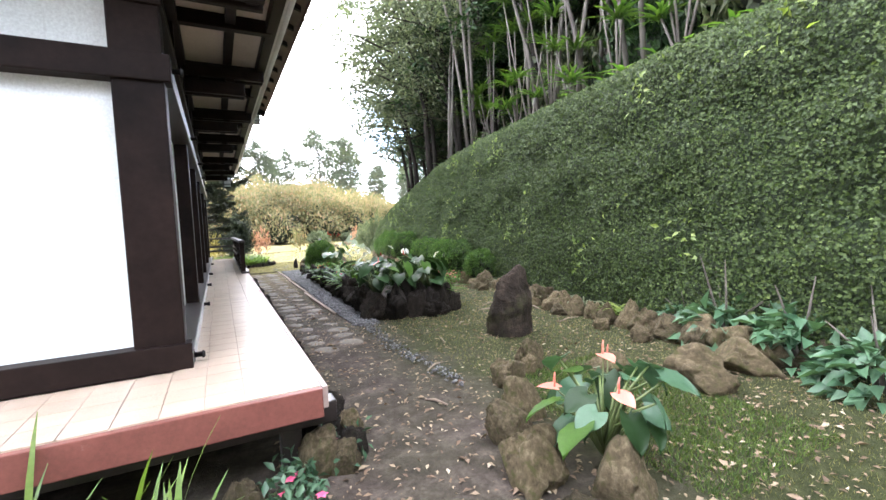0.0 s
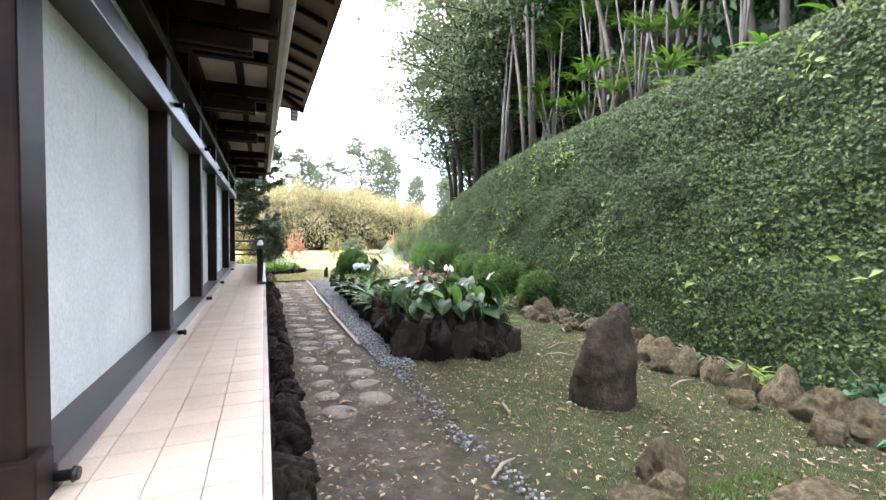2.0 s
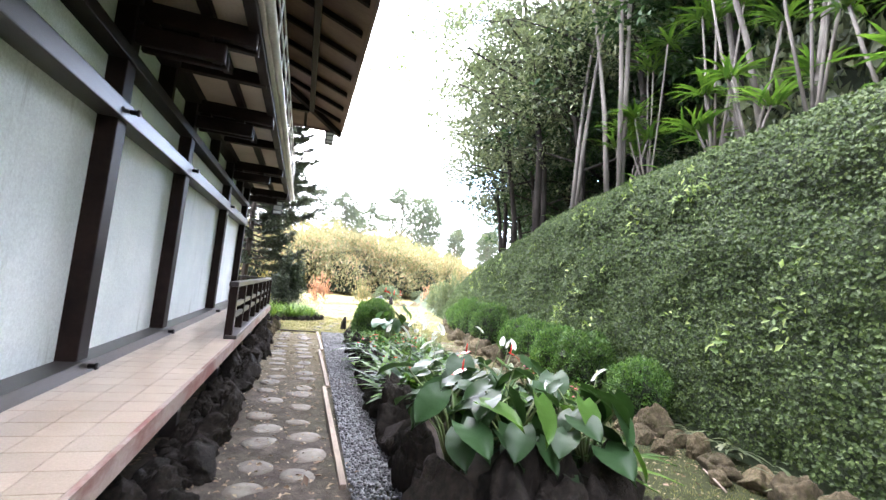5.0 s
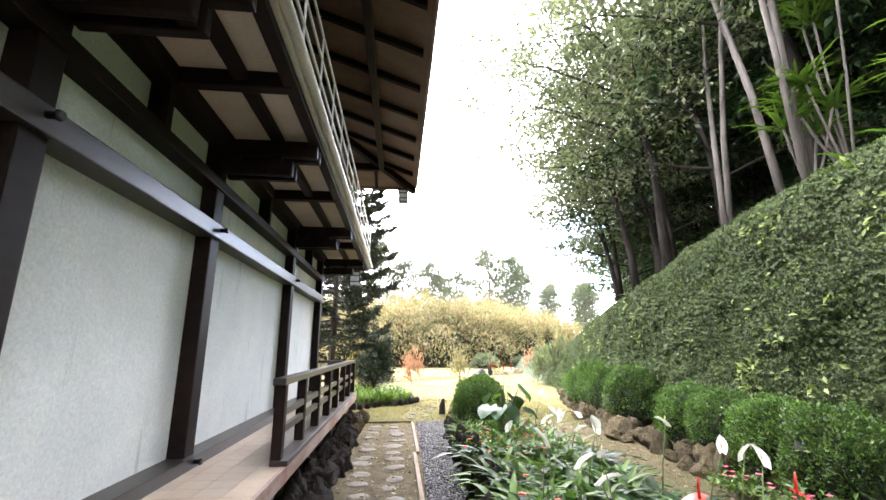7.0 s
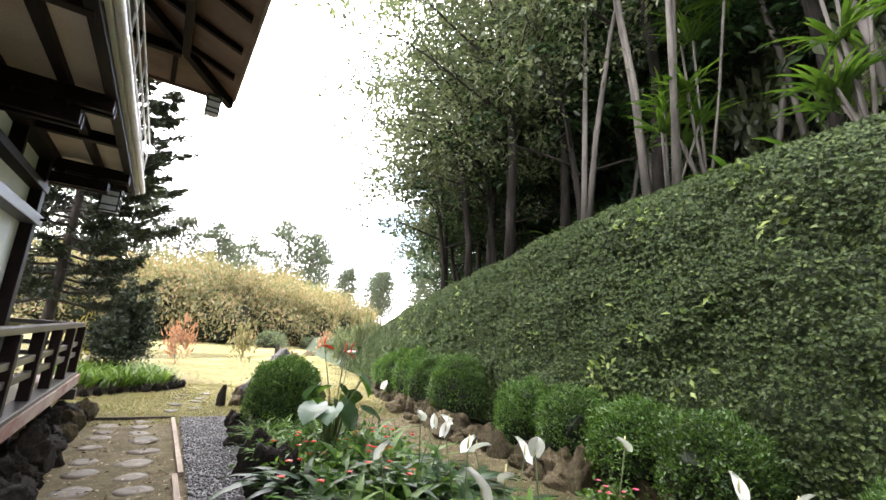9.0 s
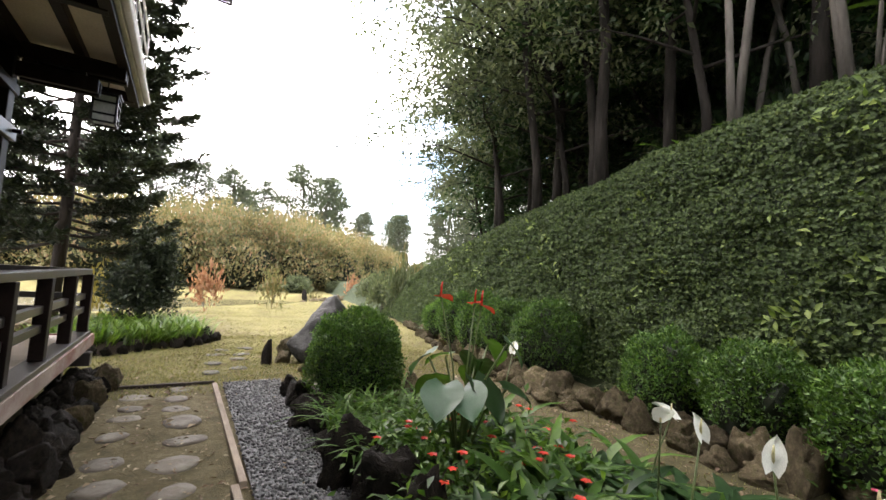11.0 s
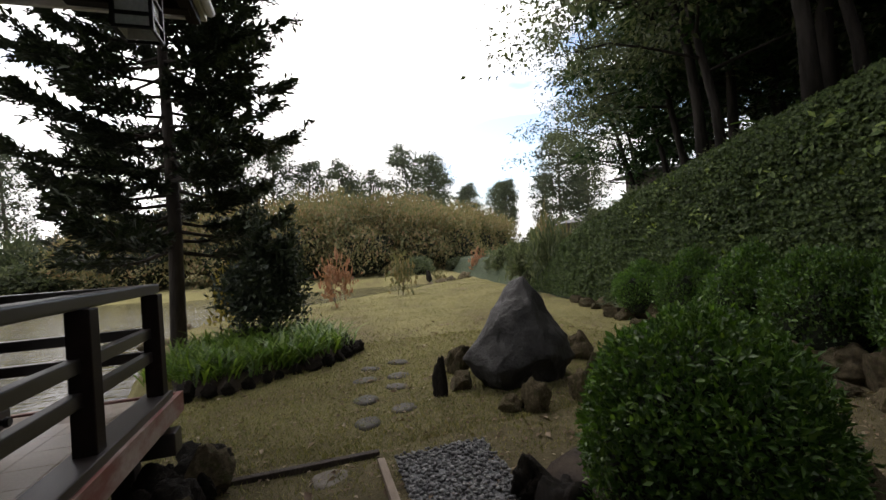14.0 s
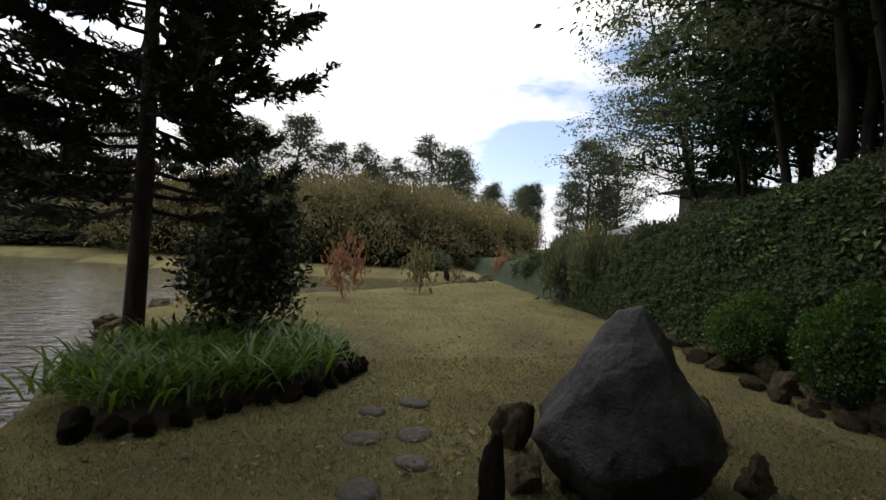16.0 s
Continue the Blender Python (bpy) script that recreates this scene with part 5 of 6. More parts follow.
# twig colour, near black so that the solid cores read as inner shade
TWIGS_AND_SHADE = surface("twigs_and_inner_shade", [(0.3, (0.008, 0.012, 0.006)), (0.7, (0.02, 0.028, 0.012))], 8, 0.95)
AUT = [bush_mesh(50 + k, 15000, LEAF_AUTUMN, 0.05, 0.5, 0.45, 0, 0.45) for k in range(3)]
AUT_B = bush_trunk(3, TWIGS_AND_SHADE, 6, 0.6)
for x, y, s, h in ((-9, 48, 4.6, 4.6), (-3.5, 47, 4.4, 5.0), (1, 45, 4.2, 4.8), (5, 44, 4.0, 5.0), (9, 45.5, 4.0, 4.6), (12.5, 46.5, 3.8, 4.4), (15.5, 49, 3.2, 4.2), (18.5, 52, 3.2, 3.9), (3, 50, 4.6, 6.0), (10, 51, 4.6, 5.6), (-5, 53, 5, 5.6), (-13, 52, 4.5, 4.4)):
    make_tree("autumn_bush", (AUT_B, AUT[int(rng.integers(3))]), scaled(x, y, float(ground_z(x, y)) - 0.1, s, s, h * 1.18, 0, 0, rng.uniform(0, 360)), "broad yellowing autumn bush on the far shore", "bush", "autumn bushes", ("trunk", "foliage"))
GREEN = [bush_mesh(70 + k, 4200, LEAF, 0.1, 0.5, 0.4) for k in range(3)]
for x, y, s, h in ((22, 46, 2.6, 2.4), (25, 52, 3, 3), (20, 40, 1.6, 1.6), (8.2, 40.5, 1.2, 1.2), (11.5, 41.5, 1.0, 1.0), (-18, 50, 3.2, 2.2), (-24, 52, 3.4, 2.4), (-31, 54, 3.4, 2.4), (17.5, 38, 1.3, 1.7), (29, 56, 3.4, 4)):
    make_tree("green_bush", (AUT_B, GREEN[int(rng.integers(3))]), scaled(x, y, float(ground_z(x, y)) - 0.05, s, s, h, 0, 0, rng.uniform(0, 360)), "rounded green bush by the pond", "bush", "green bushes", ("trunk", "foliage"))
for y in np.arange(24.5, 36, 1.3):
    x = float(bank_x(y)) + rng.uniform(0.2, 1.0) + 0.3
    make_tree("green_bush", (AUT_B, GREEN[int(rng.integers(3))]), scaled(x, y, 0.3, 0.8, 0.9, rng.uniform(0.8, 1.2), 0, 0, rng.uniform(0, 360)), "rounded green bush below the wooded bank", "bush", "green bushes", ("trunk", "foliage"))

# low ferny shrubs on the brow towards its end
LOWBUSH = [bush_mesh(170 + k, 900, LEAF, 0.2, 0.32, 0.6, 0, 0.7) for k in range(2)]
for y in np.arange(16.5, 26.0, 0.5):
    bx, bz = bank_point(y, np.float64(1.0))
    x, k = float(bx) + rng.uniform(-0.05, 0.5) + (0.5 if y > 21 else 0), rng.uniform(0.28, 0.5) * (1.7 if y > 20.5 else 1)
    make_tree("brow_shrub", (AUT_B, LOWBUSH[int(rng.integers(2))]), scaled(x, y, float(hill_z(x, y)) - 0.12, k, k, k * rng.uniform(0.5, 0.8), 0, 0, rng.uniform(0, 360)), "low ferny shrub on the brow of the bank", "bush", "shrubs on the brow", ("trunk", "foliage"))

for x, y, k, h in ((11.4, 24.2, 0.9, 1.3), (12.6, 25.0, 1.1, 1.9), (13.8, 25.6, 1.2, 2.1), (15.0, 26.0, 1.2, 2.0), (12.0, 26.4, 1.2, 1.6), (13.4, 27.4, 1.3, 1.7)):
    make_tree("green_bush", (AUT_B, GREEN[int(rng.integers(3))]), scaled(x, y, float(hill_z(x, y)) - 0.2, k, k, h, 0, 0, rng.uniform(0, 360)), "green shrub on the wooded brow below the garden house", "bush", "green bushes", ("trunk", "foliage"))

# dark undergrowth between the trunks
UNDER = [bush_mesh(75 + k, 5000, LEAF_DARK if k == 2 else LEAF, 0.14, 0.5, 0.5, 0, 0.5) for k in range(3)]
for k in range(40):
    y = -1 + 0.68 * k + rng.uniform(-0.3, 0.3)
    x = float(bank_x(y)) + bank_w(y) + (1.6 if y < 11 else 3.4) + rng.uniform(0, 4.5)
    if y > 19:
        continue
    make_tree("undergrowth_bush", (AUT_B, UNDER[int(rng.integers(3))]), scaled(x, y, float(hill_z(x, y)) - 0.2, 1.3, 1.3, rng.uniform(1.6, 3.6), 0, 0, rng.uniform(0, 360)), "dark shaded undergrowth bush among the trunks", "bush", "undergrowth on the bank", ("trunk", "foliage"))

# tall backing row, added to darken the depth of the wood
for y in np.arange(-2, 17.5, 1.0):
    x = float(bank_x(y)) + 5.6 + rng.uniform(0, 3)
    make_tree("undergrowth_bush", (AUT_B, UNDER[int(rng.integers(3))]), scaled(x, y, float(hill_z(x, y)) - 0.3, 2.0, 2.0, rng.uniform(4.5, 8.0), 0, 0, rng.uniform(0, 360)), "tall undergrowth added as a backing to darken the depth of the wood", "bush", "undergrowth on the bank", ("trunk", "foliage"))

# hedges and bushes of the far left shore
for k in range(16):
    x, y = -10 - 3.6 * k + rng.uniform(-1, 1), 50 + 3 * math.sin(k) - 0.35 * k
    make_tree("green_bush", (AUT_B, GREEN[int(rng.integers(3))]), scaled(x, y, float(ground_z(x, y)) - 0.1, 3.0, 3.0, rng.uniform(2.6, 5.0), 0, 0, rng.uniform(0, 360)), "broad green bush on the far shore of the pond", "bush", "green bushes", ("trunk", "foliage"))

# saplings on the lawn
ORANGE = [bush_mesh(100 + k, 330, m, 0.2, 0.5, 0.6, 0, 0.8) for k, m in enumerate((LEAF_ORANGE, LEAF_AUTUMN, LEAF_YELLOW))]
SAP_B = bush_trunk(9, BARK_PALE, 3)
for x, y, k, h in ((2.1, 25.6, 0, 1.5), (4.4, 27.4, 1, 1.45), (10.2, 34.6, 0, 1.4), (14.3, 42, 0, 1.3), (0.05, 21.9, 2, 1.35), (8.4, 36.2, 1, 1.0)):
    make_tree("sapling", (SAP_B, ORANGE[k]), scaled(x, y, float(ground_z(x, y)), 0.55, 0.55, h, 0, 0, rng.uniform(0, 360)), "thin sapling with sparse turning leaves on the lawn", "sapling", "saplings on the lawn", ("trunk", "foliage"))
BAMB = [bush_mesh(110 + k, 1500, LEAF_AUTUMN if k == 0 else LEAF, 0.2, 0.25, 0.5, 0, 0.7) for k in range(2)]
for x, y, h, k in ((8.3, 24.2, 1.9, 1), (8.9, 25.2, 2.2, 0), (8.1, 25.6, 1.6, 1)):
    make_tree("bamboo_clump", (SAP_B, BAMB[k]), scaled(x, y, 0, 0.75, 0.75, h, 0, 0, rng.uniform(0, 360)), "feathery yellow-green bamboo clump by the lawn", "bamboo", "bamboo clumps", ("trunk", "foliage"))

# columnar shrub in the shore bed
COLUMN = bush_mesh(120, 12000, LEAF_PINE, 0.09, 0.5, 0.72, 0.25, 0.7, (0.72, 0.72, 2.2))
make_tree("columnar_shrub", (bush_trunk(12, TWIGS_AND_SHADE, 4, 0.26, (0.66, 0.66, 2.1)), COLUMN), pose(0.72, 20.1, 0.05), "dense dark green columnar shrub in the shore bed", "shrub", "", ("trunk", "foliage"))

# clipped box along the bank, and the ball in the bed
BOX = [bush_mesh(130 + k, 11000, LEAF_BOX, 0.04, 0.5, 0.22, 0, 0.2, (0.5, 0.5, 0.9), 0.5) for k in range(3)]
BOX_B = bush_trunk(15, TWIGS_AND_SHADE, 5, 0.78, (0.5, 0.5, 0.9))
for x, y, sx, h in ((6.85, 18.9, 0.5, 0.9), (6.45, 17.5, 0.52, 1.08), (6.35, 16.65, 0.55, 1.12), (6.25, 15.8, 0.55, 1.12), (6.25, 14.85, 0.58, 1.12), (6.0, 12.75, 0.5, 0.92), (5.92, 11.85, 0.52, 0.92), (5.85, 10.95, 0.55, 0.95), (5.72, 10.15, 0.52, 0.95), (5.62, 8.8, 0.42, 0.72)):
    make_tree("box_shrub", (BOX_B, BOX[int(rng.integers(3))]), scaled(x, y, 0.1, sx / 0.5, sx / 0.5, h / 0.9, 0, 0, rng.uniform(0, 360)), "clipped rounded box shrub below the bank", "shrub", "clipped box shrubs", ("trunk", "foliage"))
BALL = bush_mesh(140, 20000, LEAF_BOX, 0.034, 0.45, 0.14, 0, 0.16, (0.53, 0.53, 0.93), 0.4)
make_tree("box_ball", (BOX_B, BALL), pose(2.98, 14.35, 0.12), "dense clipped box ball at the end of the bed", "shrub", "", ("trunk", "foliage"))

# ---- bed soil ----
bm = bmesh.new()
rows = []
for y in np.arange(6.6, 15.2, 0.4):
    a, c = bed_left(y) + 0.1, bed_right(y) - 0.02
    rows.append([bm.verts.new((a + (c - a) * u, y, 0.02 + 0.2 * math.sin(math.pi * min(max(u, 0.0), 1)) ** 0.5 + 0.03 * noise.noise(Vector((u * 4, y, 0))))) for u in np.linspace(0, 1, 7)])
for r0, r1 in zip(rows, rows[1:]):
    for k in range(6):
        bm.faces.new((r0[k], r0[k + 1], r1[k + 1], r1[k])).smooth = True
single("bed_soil", bm, SOIL, "dark soil mounded in the planting bed", "soil", kind="structure")

# ---- litter and grass ----
n = 16000
x, y = rng.uniform(0.2, 5.8, n), 0.3 + 20.5 * rng.uniform(0, 1, n) ** 1.2
keep = ~((x > bed_left(y)) & (x < bed_right(y)) & (y > 6.5) & (y < 15.2))
x, y = x[keep], y[keep]
n = len(x)
s = rng.uniform(0.015, 0.06, n) * np.where(rng.random(n) < 0.06, 1.8, 1)
me = leaf_mesh("leaf_litter", np.stack([x, y, ground_z(x, y) + 0.012], 1), np.array([0, 0, 1.0]) + rng.normal(0, 0.3, (n, 3)), np.stack([rng.normal(size=n), rng.normal(size=n), rng.normal(0, 0.12, n)], 1), s, s * 0.45, LITTER)
tagged(new("leaf_litter", me), "fallen dry leaves scattered over the earth", "leaf litter", kind="stuff")


def grass(name, n, x0, x1, y0, y1, h, label, test=None, material=GRASS):
    x, y = rng.uniform(x0, x1, n), rng.uniform(y0, y1, n) if y1 < 20 else y0 + (y1 - y0) * rng.uniform(0, 1, n) ** 1.6
    ok = pond_depth(x, y) < -0.15
    if test is not None:
        ok &= test(x, y)
    x, y = x[ok], y[ok]
    k = len(x)
    l = h * rng.uniform(0.5, 1.3, k) * (1 + np.maximum(y - 20, 0) * 0.03)
    me = leaf_mesh(name, np.stack([x, y, ground_z(x, y) - 0.005], 1), rng.normal(0, 1, (k, 3)) * np.array([1, 1, 0.3]), np.stack([rng.normal(0, 0.5, k), rng.normal(0, 0.5, k), np.ones(k)], 1), l, l * 0.16, material)
    tagged(new(name, me), label, "grass", kind="stuff")


grass("lawn_grass", 90000, -1.5, 9.0, 16.0, 34.0, 0.035, "short yellow-green lawn grass", lambda x, y: (x < bank_x(y) - 0.3))
grass("near_lawn_grass", 45000, -0.4, 5.6, 15.4, 19.8, 0.032, "short mixed grass and moss at the end of the path", lambda x, y: (x < bank_x(y) - 0.4))
grass("mossy_grass", 20000, 2.2, 5.4, 0.8, 7.0, 0.03, "thin mossy grass among the stones")
grass("green_patch_grass", 9000, 2.2, 3.5, 1.2, 3.3, 0.045, "fresh green grass patch beside the stones", None, GRASS_GREEN)
grass("strip_grass", 12000, 3.4, 5.6, 6.5, 16.0, 0.03, "thin grass between the bed and the bank", lambda x, y: x > bed_right(y))

# ---- plants of the beds ----


def heart_leaf(name, length, width, material, cup=0.12, segs=12):
    """A heart-shaped blade with a raised rib and pleats between the side veins, foot at the origin, pointing along +x."""
    bm = bmesh.new()
    rows = []
    for k in range(segs + 1):
        u = k / segs
        w = width * 0.6 * math.sin(math.pi * min(1, u * 0.9 + 0.1)) ** 0.7 * (1 - 0.32 * u) if k < segs else 0.002
        sag = -0.42 * length * u * u + 0.06 * length
        row = []
        for q in (-1, -0.66, -0.33, 0, 0.33, 0.66, 1):
            back = -0.16 * length * (1 - u) ** 4 * abs(q)
            pleat = 0.022 * length * math.sin(k * math.pi) if q == 0 else 0.02 * length * math.cos(k * 2.09 + 2.2 * abs(q)) * (0.4 + 0.6 * abs(q)) * (1 - u)
            row.append(bm.verts.new((length * (u - 0.12) + back - 0.05 * length * abs(q) * u, w * q, sag + cup * width * abs(q) ** 1.3 + pleat + 0.02 * width * math.sin(3 * q + 5 * u))))
        rows.append(row)
    for r0, r1 in zip(rows, rows[1:]):
        for i in range(6):
            bm.faces.new((r0[i], r0[i + 1], r1[i + 1], r1[i])).smooth = True
    return to_mesh(name, bm, material)


HEART = {m: heart_leaf("leaf", 1.0, 0.8, mt) for m, mt in (("green", LEAF_BRIGHT), ("dark", LEAF_DARK), ("blue", LEAF_BLUE))}
SPATHE = {"red": heart_leaf("spathe", 1.0, 0.8, RED_PETAL, 0.05, 5), "coral": heart_leaf("spathe", 1.0, 0.8, CORAL_PETAL, 0.05, 5)}
SPATHE_WHITE = heart_leaf("spathe", 1.0, 0.55, WHITE_PETAL, 0.35, 5)


def child(name, me, parent, loc, rot, s, label=""):
    ob = new(name, me)
    ob.parent = parent
    ob.location, ob.rotation_euler, ob.scale = loc, [radians(a) for a in rot], (s, s, s)
    return tagged(ob, label)


def spadix(parent, foot, s, material):
    b = foot
    part("spadix", tubed([b, (b[0], b[1], b[2] + 0.5 * s), (b[0] + 0.05 * s, b[1], b[2] + 0.8 * s)], [0.06 * s, 0.06 * s, 0.03 * s], 6), material, parent, "upright spadix")


def anthurium(x, y, z, leaves, flowers, label, tones=("green", "dark"), tall=0.45, size=0.3, wide=0.35, petal="red"):
    """Long-stalked heart leaves and waxy red flowers."""
    t = thing("anthurium", x, y, z, label, "plant", "anthuriums")
    for i in range(leaves):
        a = i * 2.4 + rng.uniform(-0.4, 0.4)
        w, h = wide * rng.uniform(0.35, 1.0), tall * rng.uniform(0.45, 1.1)
        e = (x + math.cos(a) * w, y + math.sin(a) * w, z + h)
        part("stalk", tubed([(x, y, z - 0.03), (x + math.cos(a) * w * 0.5, y + math.sin(a) * w * 0.5, z + h * 0.7), e], [0.012, 0.009, 0.007], 5), STEM, t)
        s = size * rng.uniform(0.7, 1.2)
        child("leaf", HEART[tones[i % len(tones)]], t, (e[0] - x, e[1] - y, h), (rng.uniform(-25, 25), rng.uniform(-5, 45), math.degrees(a) + rng.uniform(-35, 35)), s)
    for i in range(flowers):
        a = i * 1.9 + 0.7
        w, h = wide * rng.uniform(0.3, 0.9), tall * rng.uniform(0.9, 1.35)
        e = (x + math.cos(a) * w, y + math.sin(a) * w, z + h)
        fl = part("flower", tubed([(x, y, z), (x + math.cos(a) * w * 0.4, y + math.sin(a) * w * 0.4, z + h * 0.6), e], [0.008, 0.006, 0.005], 5), STEM, t)
        child("spathe", SPATHE[petal], fl, Vector(e) - fl.location, (rng.uniform(-15, 15), rng.uniform(-15, 15), rng.uniform(0, 360)), 0.13, "glossy %s spathe" % petal)
        spadix(fl, e, 0.12, CORAL_PETAL if petal == "coral" else RED_PETAL)
    return t


LILY = [strap_mesh("foliage", 200 + k, 30, 0.5, 0.05, LEAF_DARK if k % 2 else LEAF_BRIGHT, 0.85, 0.65, 5, 0.09) for k in range(4)]
LILY += [strap_mesh("foliage", 210 + k, 30, 0.48, 0.055, LEAF_DARK, 0.8, 0.7, 5, 0.1) for k in range(3)]


def peace_lily(x, y, z, flowers, s):
    t = thing("peace_lily", x, y, z, "peace lily with arching dark leaves and white spathes", "plant", "peace lilies")
    child("foliage", LILY[int(rng.integers(len(LILY)))], t, (0, 0, 0), (0, 0, rng.uniform(0, 360)), s)["kind"] = "stuff"
    for i in range(flowers):
        a = rng.uniform(0, math.tau)
        w, h = rng.uniform(0.03, 0.22), rng.uniform(0.42, 0.62) * s
        e = (x + math.cos(a) * w, y + math.sin(a) * w, z + h)
        fl = part("flower", tubed([(x, y, z), (x + math.cos(a) * w * 0.5, y + math.sin(a) * w * 0.5, z + h * 0.6), e], [0.006, 0.005, 0.004], 5), STEM, t)
        child("spathe", SPATHE_WHITE, fl, Vector(e) - fl.location, (rng.uniform(-30, 30), rng.uniform(-80, -40), rng.uniform(0, 360)), rng.uniform(0.1, 0.155), "white spathe")
        spadix(fl, e, 0.09, CREAM)


# near clump by the path
anthurium(1.93, 1.76, 0.12, 22, 3, "anthurium with broad silvery green leaves among stones", ("blue", "blue", "dark", "blue", "green"), 0.42, 0.2, 0.4, "coral")
anthurium(2.3, 2.05, 0.08, 8, 1, "anthurium with broad silvery green leaves among stones", ("blue", "dark"), 0.32, 0.2, 0.34, "coral")
# front of the island bed
for x, y, n, f in ((2.3, 6.8, 13, 0), (2.65, 6.7, 14, 0), (3.0, 6.72, 14, 0), (3.3, 6.8, 12, 0), (2.4, 7.3, 13, 1), (2.85, 7.3, 12, 0), (3.3, 7.4, 10, 0), (2.6, 7.9, 10, 1), (3.1, 7.9, 10, 1)):
    anthurium(x, y, 0.3, n, f, "anthurium with large heart leaves and red flowers in the bed", ("dark", "dark", "dark", "green", "dark", "dark", "dark"), 0.5, 0.26, 0.36)
for y in np.arange(7.0, 12.6, 0.3):
    for u in (0.14, 0.33, 0.52, 0.7, 0.88):
        x = bed_left(y) + 0.15 + (bed_right(y) - bed_left(y) - 0.2) * u + rng.uniform(-0.08, 0.08)
        if y > 8.3 or u > 0.6:
            if y < 11.6 or u > 0.6:
                peace_lily(x, y + rng.uniform(-0.12, 0.12), 0.2, int(rng.random() < 0.42), rng.uniform(0.95, 1.25))
# the tall anthurium at the bed's far end
tall = anthurium(2.95, 12.3, 0.18, 11, 3, "tall anthurium with large ribbed leaves and red flowers", ("green", "blue", "dark"), 0.85, 0.27, 0.3)
GREENCLUMP = [strap_mesh("foliage", 230 + k, 46, 0.4, 0.014, LEAF_BRIGHT, 0.95, 0.75, 5, 0.08) for k in range(3)]
for x, y in ((2.75, 13.5), (2.6, 13.15), (2.95, 13.65), (3.05, 13.2), (2.85, 12.9), (2.55, 12.75), (2.7, 13.8), (3.3, 13.7), (3.25, 13.35), (2.95, 13.4), (2.75, 13.1), (3.5, 13.6), (3.1, 12.85), (2.5, 13.45)):
    t = thing("spider_plant", x, y, 0.16, "fine green arching spider plant in the bed", "plant", "spider plants")
    child("foliage", GREENCLUMP[int(rng.integers(3))], t, (0, 0, 0), (0, 0, rng.uniform(0, 360)), rng.uniform(0.9, 1.25))["kind"] = "stuff"


def flowering_mat(x, y, z, s, n, leaf, petal, label, flowers=7):
    """A low leafy plant with small open flowers."""
    t = thing("bedding_plant", x, y, z, label, "plant", "bedding plants")
    q = rng.normal(0, 1, (n, 3)) * np.array([0.5, 0.5, 0.3]) * s
    q[:, 2] = np.abs(q[:, 2]) + 0.03
    sl = rng.uniform(0.05, 0.09, n)
    part("foliage", leaf_mesh("foliage", q + np.array([x, y, z]), np.array([0, 0, 1.0]) + rng.normal(0, 0.5, (n, 3)), q * np.array([1, 1, 0.2]) + rng.normal(0, 0.2, (n, 3)), sl, sl * 0.5, leaf), None, t)["kind"] = "stuff"
    for _ in range(flowers):
        c = np.array([x, y, z]) + np.array([*(rng.normal(0, 0.45, 2) * s), s * rng.uniform(0.45, 0.85)])
        a = np.arange(5) * math.tau / 5
        d = np.stack([np.cos(a), np.sin(a), np.full(5, 0.25)], 1)
        part("flower", leaf_mesh("flower", np.repeat(c[None], 5, 0), np.repeat(np.array([[0, 0, 1.0]]), 5, 0), d, 0.035, 0.03, petal), None, t, "small open flower")
    return t


for x, y, s in ((2.5, 11.9, 0.4), (2.75, 12.5, 0.36), (2.5, 12.5, 0.34), (3.2, 12.6, 0.36), (2.5, 11.3, 0.36), (2.45, 10.4, 0.3), (2.9, 11.7, 0.36), (2.85, 11.1, 0.34), (3.2, 12.0, 0.34), (2.4, 9.6, 0.28)):
    flowering_mat(x + 0.22, y, 0.2, s, 420, LEAF_BOX, RED_PETAL, "leafy begonia with small red flowers in the bed", 6)
for x, y, s in ((5.15, 10.1, 0.3), (5.2, 9.6, 0.32), (5.1, 10.7, 0.26), (4.9, 9.1, 0.28)):
    flowering_mat(x, y, 0.05, s, 240, LEAF_BOX, PINK_PETAL, "leafy impatiens with pink flowers below the bank", 8)
for x, y in ((0.22, 2.28), (0.35, 2.5), (0.62, 2.75)):
    flowering_mat(x, y, 0.03, 0.16, 110, LEAF_BLUE, PINK_PETAL, "low grey-green plant with tiny pink flowers", 3)
# broad-leaved clump at the foot of the bank
HYD = []
for k in range(2):
    r = np.random.default_rng(300 + k)
    n = 210
    q = unit(r.normal(size=(n, 3)))
    q[:, 2] = np.abs(q[:, 2])
    P = q * np.array([0.5, 0.5, 0.42]) * r.uniform(0.65, 1.0, (n, 1))
    sl = r.uniform(0.14, 0.24, n)
    HYD.append(leaf_mesh("foliage", P, q + np.array([0, 0, 0.8]) + r.normal(0, 0.25, (n, 3)), q * np.array([1, 1, 0.1]) + r.normal(0, 0.25, (n, 3)), sl, sl * 0.55, LEAF_BLUE, 0.2, 0.2))
for x, y, s in ((5.0, 2.75, 1.0), (4.95, 2.05, 1.0), (4.6, 1.35, 0.85), (5.15, 3.3, 0.7)):
    make_tree("hydrangea", (bush_trunk(31, BARK, 5), HYD[int(rng.integers(2))]), scaled(x, y, 0.02, s, s, s * 1.15, 0, 0, rng.uniform(0, 360)), "leafy hydrangea with blue-green leaves below the bank", "shrub", "hydrangeas", ("trunk", "foliage"))
